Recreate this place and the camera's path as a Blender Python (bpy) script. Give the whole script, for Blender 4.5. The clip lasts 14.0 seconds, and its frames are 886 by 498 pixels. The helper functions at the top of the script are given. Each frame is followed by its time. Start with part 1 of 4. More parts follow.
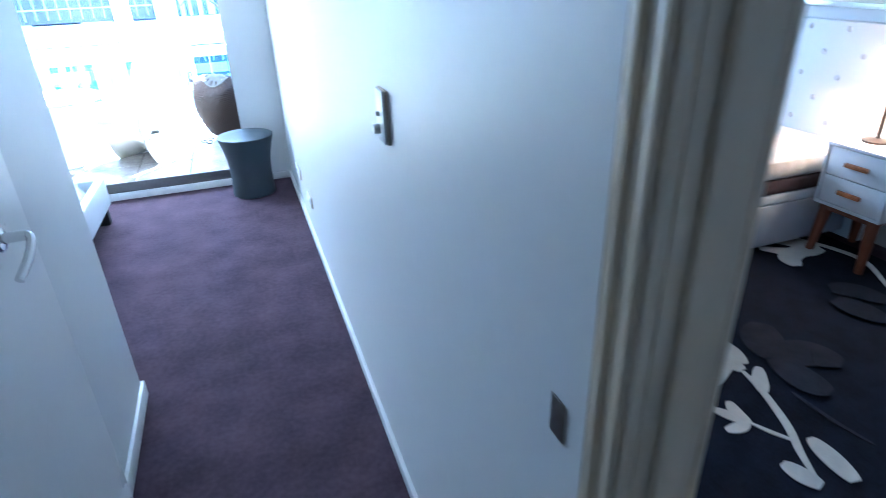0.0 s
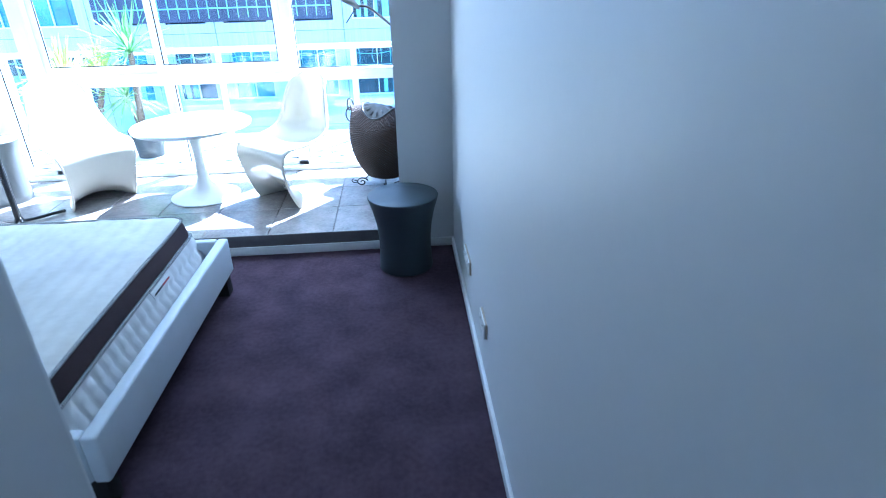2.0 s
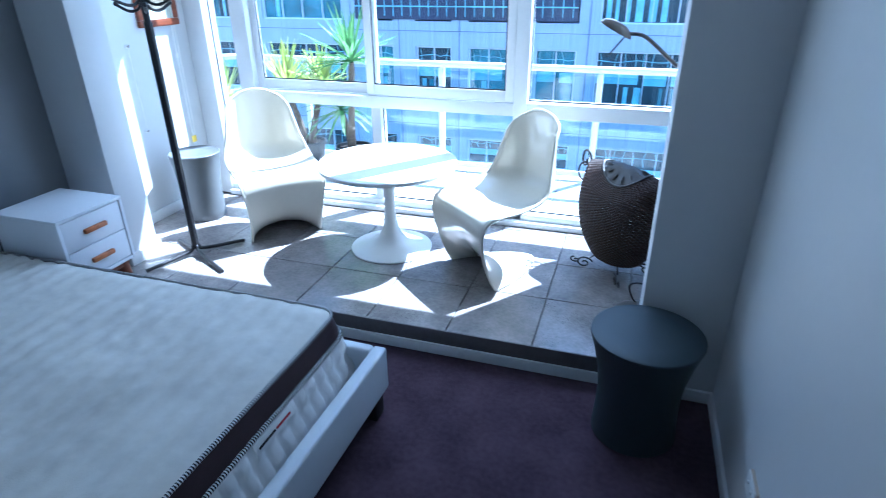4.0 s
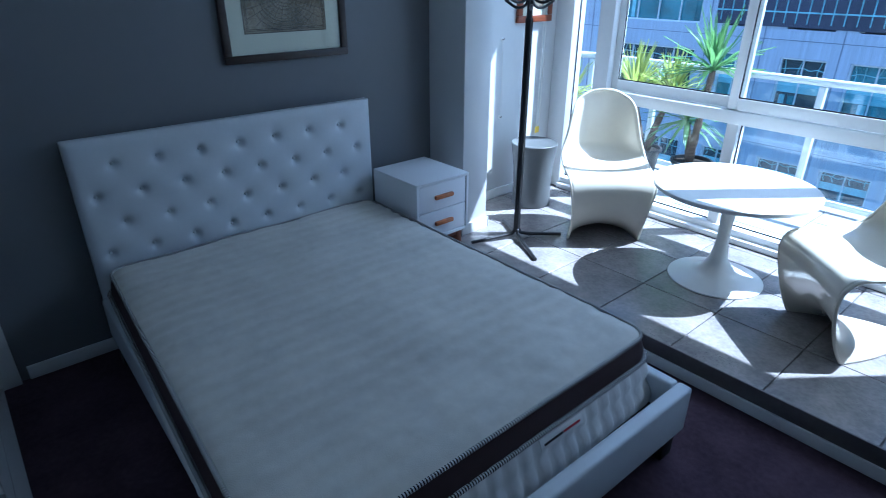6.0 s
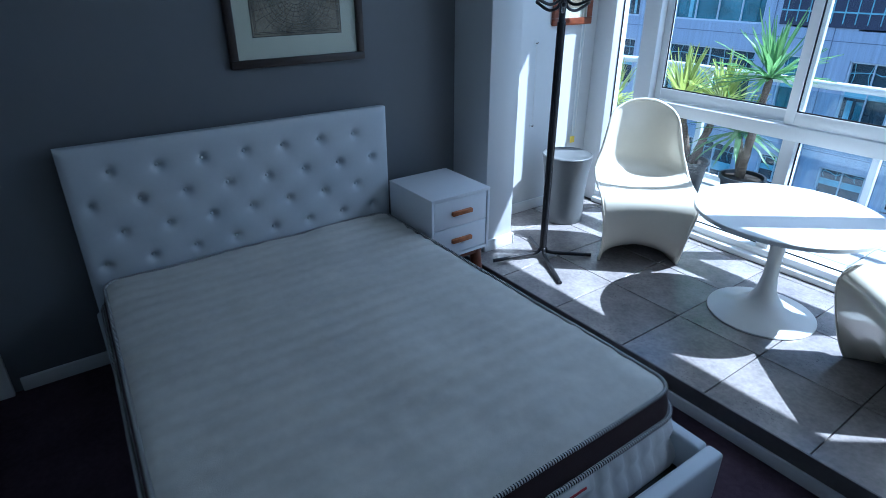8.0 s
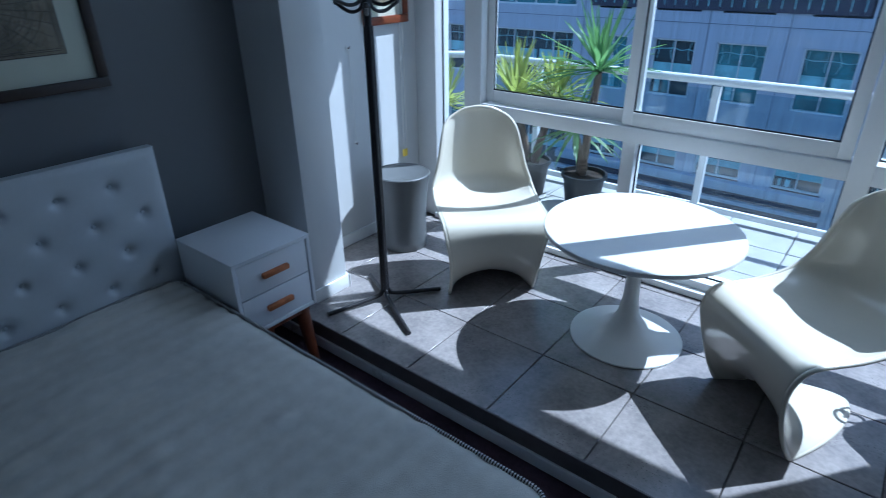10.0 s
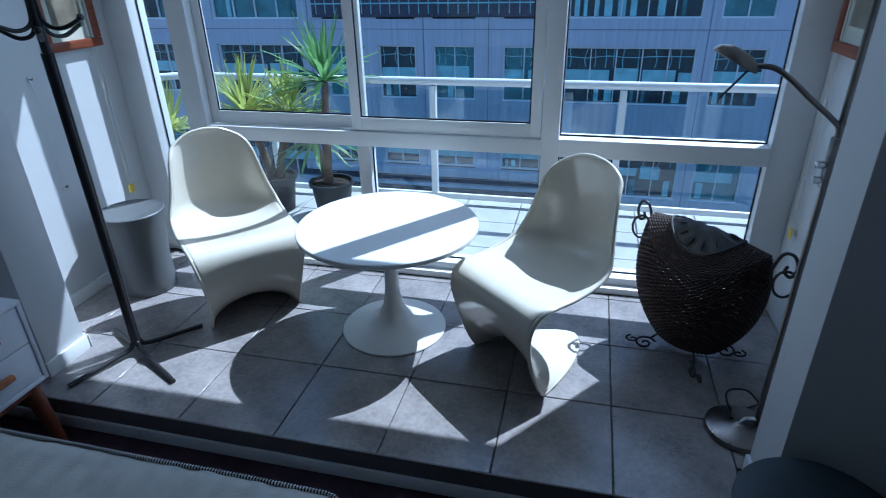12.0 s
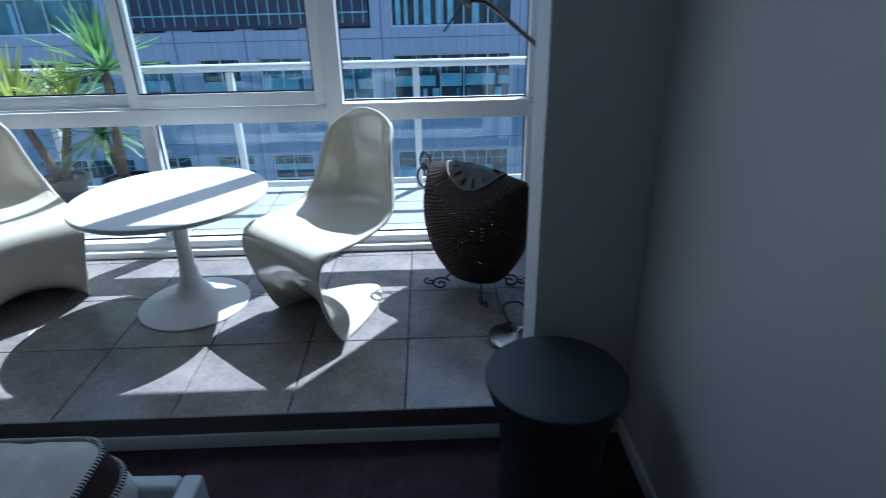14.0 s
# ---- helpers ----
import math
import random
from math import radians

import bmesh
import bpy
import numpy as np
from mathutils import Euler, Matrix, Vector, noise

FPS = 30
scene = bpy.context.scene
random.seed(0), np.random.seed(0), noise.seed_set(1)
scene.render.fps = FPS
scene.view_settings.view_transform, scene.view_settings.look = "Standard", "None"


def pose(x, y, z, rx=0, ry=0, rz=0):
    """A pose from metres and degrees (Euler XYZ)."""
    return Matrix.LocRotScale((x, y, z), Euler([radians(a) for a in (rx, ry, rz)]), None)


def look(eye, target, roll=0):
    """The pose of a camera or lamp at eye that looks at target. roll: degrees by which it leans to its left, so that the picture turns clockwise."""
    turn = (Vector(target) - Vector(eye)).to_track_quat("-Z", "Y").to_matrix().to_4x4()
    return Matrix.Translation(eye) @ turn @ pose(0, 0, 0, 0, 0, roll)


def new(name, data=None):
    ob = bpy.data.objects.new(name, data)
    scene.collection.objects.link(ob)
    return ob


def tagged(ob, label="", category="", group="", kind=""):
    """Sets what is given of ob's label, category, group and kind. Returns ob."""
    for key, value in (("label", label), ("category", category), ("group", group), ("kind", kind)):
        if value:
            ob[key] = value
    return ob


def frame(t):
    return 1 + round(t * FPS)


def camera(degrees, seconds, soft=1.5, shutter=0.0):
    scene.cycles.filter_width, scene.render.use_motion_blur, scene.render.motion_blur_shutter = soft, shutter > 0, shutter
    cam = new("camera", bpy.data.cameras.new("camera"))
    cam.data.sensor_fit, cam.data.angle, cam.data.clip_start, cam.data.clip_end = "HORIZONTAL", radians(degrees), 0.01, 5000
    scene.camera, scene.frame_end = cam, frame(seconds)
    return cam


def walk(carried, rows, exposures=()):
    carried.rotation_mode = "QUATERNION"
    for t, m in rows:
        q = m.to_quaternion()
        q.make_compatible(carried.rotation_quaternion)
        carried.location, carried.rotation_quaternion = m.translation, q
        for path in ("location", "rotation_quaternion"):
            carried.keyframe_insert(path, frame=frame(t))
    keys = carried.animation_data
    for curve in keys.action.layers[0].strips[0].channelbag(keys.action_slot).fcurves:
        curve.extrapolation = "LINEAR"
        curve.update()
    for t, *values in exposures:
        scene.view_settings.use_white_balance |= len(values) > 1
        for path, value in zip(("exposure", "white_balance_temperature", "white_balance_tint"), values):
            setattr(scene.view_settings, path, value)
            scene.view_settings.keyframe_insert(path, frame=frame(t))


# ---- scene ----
cam = camera(74.9, 14.0, soft=0.65, shutter=0.3)

PATH = [
    (0, (-0.31, -4.698, 1.541), (0.267, -3.002, 0.652), -2.0),
    (0.5, (-0.346, -4.417, 1.579), (0.042, -2.665, 0.696), -1.3),
    (1, (-0.322, -4.1, 1.577), (-0.025, -2.327, 0.701), -1.3),
    (1.5, (-0.315, -3.751, 1.589), (-0.1, -1.961, 0.723), -0.9),
    (2, (-0.297, -3.326, 1.584), (-0.175, -1.53, 0.711), -1.4),
    (4.5, (-0.521, -2.071, 1.627), (-1.335, -0.46, 0.765), -0.1),
    (5, (-0.567, -2.096, 1.627), (-1.636, -0.642, 0.766), 0.1),
    (5.5, (-0.595, -2.137, 1.632), (-1.837, -0.829, 0.768), 0.1),
    (6, (-0.597, -2.164, 1.631), (-1.963, -0.986, 0.767), 0.1),
    (6.5, (-0.579, -2.174, 1.637), (-2.025, -1.091, 0.779), 0.1),
    (7, (-0.562, -2.127, 1.638), (-2.049, -1.1, 0.779), 0.0),
    (9.5, (-0.996, -1.484, 1.629), (-2.266, -0.225, 0.732), -0.3),
    (10, (-1.027, -1.394, 1.655), (-2.148, -0.007, 0.751), -0.7),
    (10.5, (-1.038, -1.38, 1.677), (-1.909, 0.176, 0.771), -1.0),
    (11, (-1.013, -1.377, 1.685), (-1.701, 0.271, 0.784), -1.1),
    (11.5, (-0.98, -1.384, 1.677), (-1.541, 0.317, 0.788), -1.3),
    (12, (-0.945, -1.395, 1.662), (-1.385, 0.344, 0.778), -1.3),
    (12.5, (-0.91, -1.415, 1.62), (-1.217, 0.355, 0.741), -1.2),
    (13, (-0.882, -1.405, 1.587), (-1.102, 0.377, 0.708), -1.4),
    (13.5, (-0.802, -1.408, 1.553), (-0.981, 0.377, 0.668), -1.5),
    (14, (-0.643, -1.564, 1.458), (-0.607, 0.248, 0.611), -1.3),
]
EXPOSURES = [(0.0, 5.1, 4700, 4), (0.5, 4.85, 4700, 4), (1.0, 4.4, 4650, 4), (1.5, 3.95, 4550, 4), (2.0, 3.5, 4500, 4), (4.5, 2.1, 4450, 5),
             (5.5, 1.64, 4500, 5), (6.5, 1.45, 4550, 5), (7.0, 1.45, 4600, 5), (9.5, 0.66, 4650, 5), (11.0, 0.4, 4600, 5), (12.5, 0.4, 4700, 5), (14.0, 0.66, 4950, 5)]
walk(cam, [(t, look(eye, target, roll)) for t, eye, target, roll in PATH], EXPOSURES)

# ---- world and sun ----
SUN_TO = Vector((0.79, 1.0, 1.80)).normalized()      # towards the sun
world = bpy.data.worlds.new("sky")
scene.world = world
world.use_nodes = True
wn = world.node_tree.nodes
sky = wn.new("ShaderNodeTexSky")
sky.sky_type, sky.sun_disc = "NISHITA", False
sky.sun_elevation = math.asin(SUN_TO.z)
sky.sun_rotation = math.atan2(SUN_TO.x, SUN_TO.y)
world.node_tree.links.new(sky.outputs[0], wn["Background"].inputs[0])
wn["Background"].inputs[1].default_value = 0.15
sun = new("sun", bpy.data.lights.new("sun", "SUN"))
sun.data.energy, sun.data.angle, sun.data.color = 5.0, radians(0.5), (1.0, 0.95, 0.88)
sun.matrix_world = look(SUN_TO * 30, (0, 0, 0))

# skylight through the upper part of the window opening
glow = new("window_skylight", bpy.data.lights.new("window_skylight", "AREA"))
glow.data.shape, glow.data.size, glow.data.size_y = "RECTANGLE", 2.8, 0.70
glow.data.energy, glow.data.color = 4.6, (0.90, 0.95, 1.0)
glow.matrix_world = look((-1.65, 1.30, 2.12), (-1.65, -2.0, 0.6))
# skylight through the second bedroom's window
glow2 = new("bedroom_skylight", bpy.data.lights.new("bedroom_skylight", "AREA"))
glow2.data.shape, glow2.data.size, glow2.data.size_y = "RECTANGLE", 1.5, 1.1
glow2.data.energy, glow2.data.color = 1.8, (0.80, 0.90, 1.0)
glow2.matrix_world = look((1.8, -0.05, 1.6), (1.7, -3.4, 0.2))


# ---- materials ----
def mat(name, col, rough=0.5, metal=0.0, scale=8.0, var=0.1, bump=0.0, bscale=150.0, col2=None, spec=0.5,
        stretch=(1, 1, 1), island=0.0, coat=0.0):
    m = bpy.data.materials.new(name)
    m.use_nodes = True
    nt = m.node_tree
    b = nt.nodes["Principled BSDF"]
    tc = nt.nodes.new("ShaderNodeTexCoord")
    mp = nt.nodes.new("ShaderNodeMapping")
    mp.inputs["Scale"].default_value = stretch
    nt.links.new(tc.outputs["Object"], mp.inputs[0])
    n1 = nt.nodes.new("ShaderNodeTexNoise")
    n1.inputs["Scale"].default_value, n1.inputs["Detail"].default_value = scale, 6
    n2 = nt.nodes.new("ShaderNodeTexNoise")
    n2.inputs["Scale"].default_value, n2.inputs["Detail"].default_value = scale * 9, 3
    for n in (n1, n2):
        nt.links.new(mp.outputs[0], n.inputs["Vector"])
    add = nt.nodes.new("ShaderNodeMath")
    add.operation = "MULTIPLY_ADD"
    add.inputs[1].default_value = 0.65
    sub = nt.nodes.new("ShaderNodeMath")
    sub.operation = "MULTIPLY"
    sub.inputs[1].default_value = 0.35
    nt.links.new(n2.outputs[0], sub.inputs[0])
    nt.links.new(n1.outputs[0], add.inputs[0])
    nt.links.new(sub.outputs[0], add.inputs[2])
    ramp = nt.nodes.new("ShaderNodeValToRGB")
    ramp.color_ramp.elements[0].position, ramp.color_ramp.elements[1].position = 0.32, 0.68
    c2 = col2 or tuple(min(1.0, c * (1 + var)) for c in col)
    ramp.color_ramp.elements[0].color = (*[c * (1 - var) for c in col], 1)
    ramp.color_ramp.elements[1].color = (*c2, 1)
    nt.links.new(add.outputs[0], ramp.inputs[0])
    out = ramp.outputs[0]
    if island:
        info = nt.nodes.new("ShaderNodeObjectInfo")
        hsv = nt.nodes.new("ShaderNodeHueSaturation")
        mr = nt.nodes.new("ShaderNodeMapRange")
        mr.inputs[3].default_value, mr.inputs[4].default_value = 1 - island, 1 + island
        nt.links.new(info.outputs["Random"], mr.inputs[0])
        nt.links.new(mr.outputs[0], hsv.inputs["Value"])
        nt.links.new(out, hsv.inputs["Color"])
        out = hsv.outputs[0]
    nt.links.new(out, b.inputs["Base Color"])
    rr = nt.nodes.new("ShaderNodeMapRange")
    rr.inputs[3].default_value, rr.inputs[4].default_value = max(0.02, rough - 0.08), min(1, rough + 0.08)
    nt.links.new(n1.outputs[0], rr.inputs[0])
    nt.links.new(rr.outputs[0], b.inputs["Roughness"])
    b.inputs["Metallic"].default_value = metal
    b.inputs["Specular IOR Level"].default_value = spec
    b.inputs["Coat Weight"].default_value = coat
    if bump:
        nb = nt.nodes.new("ShaderNodeTexNoise")
        nb.inputs["Scale"].default_value, nb.inputs["Detail"].default_value = bscale, 4
        nt.links.new(mp.outputs[0], nb.inputs["Vector"])
        bp = nt.nodes.new("ShaderNodeBump")
        bp.inputs["Strength"].default_value, bp.inputs["Distance"].default_value = bump, 0.004
        nt.links.new(nb.outputs[0], bp.inputs["Height"])
        nt.links.new(bp.outputs[0], b.inputs["Normal"])
    return m


def glass_mat(name, tint=(0.96, 0.985, 0.98), mix=0.03):
    """Thin window glass: clear, with a weak mirror on it."""
    m = bpy.data.materials.new(name)
    m.use_nodes = True
    nt = m.node_tree
    nt.nodes.remove(nt.nodes["Principled BSDF"])
    tr = nt.nodes.new("ShaderNodeBsdfTransparent")
    tr.inputs[0].default_value = (*tint, 1)
    gl = nt.nodes.new("ShaderNodeBsdfGlossy")
    gl.inputs["Roughness"].default_value = 0.01
    lw = nt.nodes.new("ShaderNodeLayerWeight")
    pw = nt.nodes.new("ShaderNodeMath")
    pw.operation = "POWER"
    pw.inputs[1].default_value = 4.0
    ma = nt.nodes.new("ShaderNodeMath")
    ma.operation = "MULTIPLY_ADD"
    ma.inputs[1].default_value, ma.inputs[2].default_value = 0.5, mix
    mx = nt.nodes.new("ShaderNodeMixShader")
    nt.links.new(lw.outputs["Facing"], pw.inputs[0])
    nt.links.new(pw.outputs[0], ma.inputs[0])
    nt.links.new(ma.outputs[0], mx.inputs[0])
    nt.links.new(tr.outputs[0], mx.inputs[1])
    nt.links.new(gl.outputs[0], mx.inputs[2])
    nt.links.new(mx.outputs[0], nt.nodes["Material Output"].inputs[0])
    return m


def emit_mat(name, col, power):
    m = mat(name, col, 0.7)
    b = m.node_tree.nodes["Principled BSDF"]
    b.inputs["Emission Color"].default_value = (*col, 1)
    b.inputs["Emission Strength"].default_value = power
    return m


def leafy(m, col):
    """Let part of the light through, as thin leaves do."""
    nt = m.node_tree
    tl = nt.nodes.new("ShaderNodeBsdfTranslucent")
    tl.inputs[0].default_value = (*col, 1)
    mx = nt.nodes.new("ShaderNodeMixShader")
    mx.inputs[0].default_value = 0.42
    nt.links.new(nt.nodes["Principled BSDF"].outputs[0], mx.inputs[1])
    nt.links.new(tl.outputs[0], mx.inputs[2])
    nt.links.new(mx.outputs[0], nt.nodes["Material Output"].inputs[0])
    return m


M_WALL = mat("wall_paint_white", (0.63, 0.635, 0.635), 0.47, scale=3, var=0.02, bump=0.08, bscale=260)
M_GREY = mat("wall_paint_grey", (0.165, 0.172, 0.183), 0.6, scale=3, var=0.03, bump=0.08, bscale=260)
M_CEIL = mat("ceiling_paint", (0.72, 0.72, 0.71), 0.8, scale=3, var=0.02)
M_TRIM = mat("trim_gloss_white", (0.78, 0.78, 0.77), 0.3, scale=5, var=0.02)
M_JAMB = mat("jamb_paint_cream", (0.62, 0.52, 0.38), 0.35, scale=5, var=0.03)
M_ALU = mat("white_window_frame", (0.80, 0.81, 0.81), 0.35, scale=6, var=0.03)
M_SEAL = mat("black_rubber_seal", (0.012, 0.013, 0.016), 0.6, var=0.1)
M_CARPET = mat("purple_carpet", (0.075, 0.050, 0.070), 0.95, scale=5.0, var=0.38, col2=(0.102, 0.067, 0.088), bump=1.0, bscale=420, spec=0.1)
M_TILE = mat("stone_look_tile", (0.245, 0.226, 0.228), 0.22, scale=6, var=0.22, bump=0.12, bscale=45, col2=(0.375, 0.345, 0.33), island=0.08)
M_GROUT = mat("grout", (0.20, 0.19, 0.185), 0.9, scale=20, var=0.15)
M_RISER = mat("riser_tile_edge", (0.13, 0.12, 0.118), 0.5, scale=8, var=0.15)
M_GLASS = glass_mat("window_glass")
M_GLASS2 = glass_mat("balcony_glass", (0.82, 0.90, 0.93), 0.06)
M_MIRROR = mat("mirror_silver", (0.9, 0.92, 0.92), 0.03, 1.0, var=0.0)
M_CHROME = mat("satin_chrome", (0.72, 0.72, 0.73), 0.22, 1.0, scale=30, var=0.04)
M_NICKEL = mat("dark_nickel", (0.22, 0.20, 0.185), 0.3, 1.0, scale=30, var=0.1)
M_BLACK = mat("black_enamel", (0.016, 0.016, 0.019), 0.38, scale=30, var=0.2)
M_PLASTIC = mat("glossy_white_plastic", (0.69, 0.65, 0.545), 0.15, scale=4, var=0.025, coat=0.3)
M_TABLE = mat("white_lacquer", (0.76, 0.765, 0.74), 0.22, scale=4, var=0.02)
M_LEATHER = mat("white_leatherette", (0.61, 0.64, 0.67), 0.42, scale=6, var=0.03, bump=0.25, bscale=500)
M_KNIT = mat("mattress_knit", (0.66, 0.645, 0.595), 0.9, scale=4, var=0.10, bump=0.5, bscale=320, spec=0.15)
def ridge_shading(m, width, amount):
    """Ridge shading put into the cloth's colour as faint stripes, broken up by noise."""
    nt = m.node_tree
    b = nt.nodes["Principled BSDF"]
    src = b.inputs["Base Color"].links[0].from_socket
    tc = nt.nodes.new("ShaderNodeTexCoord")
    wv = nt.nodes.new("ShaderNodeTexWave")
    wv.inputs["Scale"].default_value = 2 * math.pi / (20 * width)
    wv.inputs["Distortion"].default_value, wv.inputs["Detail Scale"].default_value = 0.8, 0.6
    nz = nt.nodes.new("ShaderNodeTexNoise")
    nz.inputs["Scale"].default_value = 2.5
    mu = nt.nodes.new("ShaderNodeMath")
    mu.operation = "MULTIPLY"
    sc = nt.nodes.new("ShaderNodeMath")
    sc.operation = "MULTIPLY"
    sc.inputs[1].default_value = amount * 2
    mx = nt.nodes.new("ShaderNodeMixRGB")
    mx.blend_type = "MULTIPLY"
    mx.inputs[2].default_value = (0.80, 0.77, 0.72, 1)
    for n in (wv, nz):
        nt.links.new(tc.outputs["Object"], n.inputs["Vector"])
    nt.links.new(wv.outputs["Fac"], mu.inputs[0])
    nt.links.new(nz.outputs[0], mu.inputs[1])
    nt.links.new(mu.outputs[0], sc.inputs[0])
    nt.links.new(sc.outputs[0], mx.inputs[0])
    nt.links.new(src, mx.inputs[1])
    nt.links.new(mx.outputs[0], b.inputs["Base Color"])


ridge_shading(M_KNIT, 0.075, 0.24)


def pitted(m, depth):
    """Small dark pits, gathered in patches."""
    nt = m.node_tree
    b = nt.nodes["Principled BSDF"]
    src = b.inputs["Base Color"].links[0].from_socket
    geo = nt.nodes.new("ShaderNodeNewGeometry")
    fine = nt.nodes.new("ShaderNodeTexNoise")
    fine.inputs["Scale"].default_value, fine.inputs["Detail"].default_value = 130, 3
    patch = nt.nodes.new("ShaderNodeTexNoise")
    patch.inputs["Scale"].default_value, patch.inputs["Detail"].default_value = 5.5, 3
    m1, m2 = nt.nodes.new("ShaderNodeMapRange"), nt.nodes.new("ShaderNodeMapRange")
    m1.inputs[1].default_value, m1.inputs[2].default_value = 0.60, 0.66
    m2.inputs[1].default_value, m2.inputs[2].default_value, m2.inputs[4].default_value = 0.50, 0.66, depth
    for n, r in ((fine, m1), (patch, m2)):
        nt.links.new(geo.outputs["Position"], n.inputs["Vector"])
        nt.links.new(n.outputs[0], r.inputs[0])
    mu = nt.nodes.new("ShaderNodeMath")
    mu.operation = "MULTIPLY"
    nt.links.new(m1.outputs[0], mu.inputs[0])
    nt.links.new(m2.outputs[0], mu.inputs[1])
    mx = nt.nodes.new("ShaderNodeMixRGB")
    mx.inputs[2].default_value = (0.06, 0.055, 0.06, 1)
    nt.links.new(mu.outputs[0], mx.inputs[0])
    nt.links.new(src, mx.inputs[1])
    nt.links.new(mx.outputs[0], b.inputs["Base Color"])


pitted(M_TILE, 0.75)
M_BROWN = mat("dark_brown_mattress_border", (0.042, 0.022, 0.024), 0.85, scale=40, var=0.2, bump=0.4, bscale=500)
M_QUILT = mat("white_mattress_border", (0.76, 0.75, 0.73), 0.85, scale=20, var=0.03, bump=0.3, bscale=500)
M_CORDW = mat("piping_white", (0.72, 0.72, 0.70), 0.7, var=0.05)
M_CORDB = mat("piping_black", (0.015, 0.014, 0.016), 0.7, var=0.1)
M_FOOT = mat("dark_bed_leg", (0.01, 0.009, 0.009), 0.6, var=0.2)
M_NIGHT = mat("white_cabinet_paint", (0.74, 0.75, 0.77), 0.4, scale=6, var=0.02)
M_WOOD = mat("orange_beech", (0.40, 0.14, 0.045), 0.45, scale=4, var=0.3, stretch=(1, 8, 8))
# beech with the shadow under the cabinet put into its colour
M_WOOD_SHADED = mat("shaded_reddish_beech", (0.17, 0.05, 0.02), 0.45, scale=4, var=0.3, stretch=(8, 8, 1))
M_FRAME = mat("dark_picture_frame", (0.028, 0.018, 0.013), 0.4, scale=12, var=0.4, stretch=(1, 1, 6))
M_FRAME2 = mat("mahogany_frame", (0.20, 0.055, 0.022), 0.35, scale=10, var=0.35, stretch=(1, 1, 6))
M_MOUNT = mat("cream_mount_board", (0.70, 0.67, 0.56), 0.8, scale=10, var=0.03)
M_PRINT = mat("sepia_print", (0.24, 0.18, 0.12), 0.8, scale=9, var=0.5, col2=(0.44, 0.36, 0.26))
M_INK = mat("print_ink", (0.07, 0.055, 0.045), 0.8)
M_STOOL = mat("dark_teal_plastic", (0.026, 0.038, 0.045), 0.5, scale=8, var=0.1, bump=0.05, bscale=300)
M_BIN = mat("grey_plastic_bin", (0.115, 0.122, 0.126), 0.4, scale=8, var=0.06)
M_WICKER = mat("dark_wicker", (0.022, 0.012, 0.009), 0.5, scale=60, var=0.5, col2=(0.055, 0.028, 0.020), spec=0.3)
M_IRON = mat("black_iron", (0.02, 0.019, 0.02), 0.45, scale=40, var=0.3, bump=0.2, bscale=200)
M_LEAF = leafy(mat("yucca_leaf", (0.30, 0.37, 0.08), 0.42, scale=5, var=0.35, col2=(0.52, 0.56, 0.20)), (0.62, 0.70, 0.16))
M_LEAF2 = leafy(mat("cordyline_leaf", (0.10, 0.22, 0.09), 0.4, scale=5, var=0.35, col2=(0.2, 0.36, 0.16)), (0.25, 0.45, 0.14))
M_TRUNK = mat("palm_trunk", (0.14, 0.10, 0.075), 0.9, scale=25, var=0.4, bump=0.8, bscale=60, stretch=(1, 1, 4))
M_POT = mat("dark_plastic_pot", (0.022, 0.024, 0.028), 0.5, var=0.1)
M_SOIL = mat("potting_soil", (0.03, 0.02, 0.014), 0.95, scale=60, var=0.5, bump=1, bscale=90)
M_PAVER = mat("balcony_paver", (0.42, 0.41, 0.40), 0.8, scale=9, var=0.12, bump=0.2, bscale=120)
M_RAIL = mat("white_powder_coat", (0.75, 0.76, 0.77), 0.4, var=0.02)
M_PANEL = mat("blue_grey_cladding", (0.50, 0.52, 0.60), 0.6, scale=2.0, var=0.2, stretch=(5, 1, 0.07))
M_PANEL_D = mat("dark_cladding_and_shadow", (0.05, 0.05, 0.085), 0.5, scale=0.8, var=0.2)
M_JOINT = mat("panel_joint", (0.22, 0.23, 0.29), 0.7, var=0.1)
M_CURTAIN_REFLECT = mat("pale_curtain_and_reflection", (0.36, 0.60, 0.64), 0.8, scale=3, var=0.3)
M_TEAL = mat("teal_tinted_glass", (0.08, 0.22, 0.25), 0.1, scale=1.5, var=0.6, spec=0.8)
M_FARGLASS = mat("dark_far_glass", (0.025, 0.055, 0.07), 0.06, scale=1.2, var=0.6, spec=0.8)
M_CORD = mat("blind_cord", (0.75, 0.74, 0.70), 0.7, var=0.05)
M_YELLOW = mat("yellow_tag", (0.75, 0.55, 0.06), 0.6, var=0.05)
M_SWITCH = mat("switch_plate_white", (0.78, 0.78, 0.76), 0.3, var=0.02)
M_SWTAN = mat("yellowed_plate_side", (0.55, 0.46, 0.36), 0.45, var=0.03)
M_RUG = mat("black_rug_pile", (0.012, 0.014, 0.024), 0.95, scale=9, var=0.4, bump=1, bscale=400, spec=0.1)
M_RUGW = mat("ivory_rug_pile", (0.62, 0.59, 0.52), 0.95, scale=12, var=0.1, bump=1, bscale=400, spec=0.1)
M_RUGG = mat("charcoal_rug_pile", (0.028, 0.03, 0.04), 0.95, scale=12, var=0.3, bump=1, bscale=400, spec=0.1)
M_BASE = mat("pale_bed_base", (0.45, 0.46, 0.5), 0.8, scale=10, var=0.05)
M_SHADE = emit_mat("lit_lamp_shade", (1.0, 0.62, 0.38), 0.28)
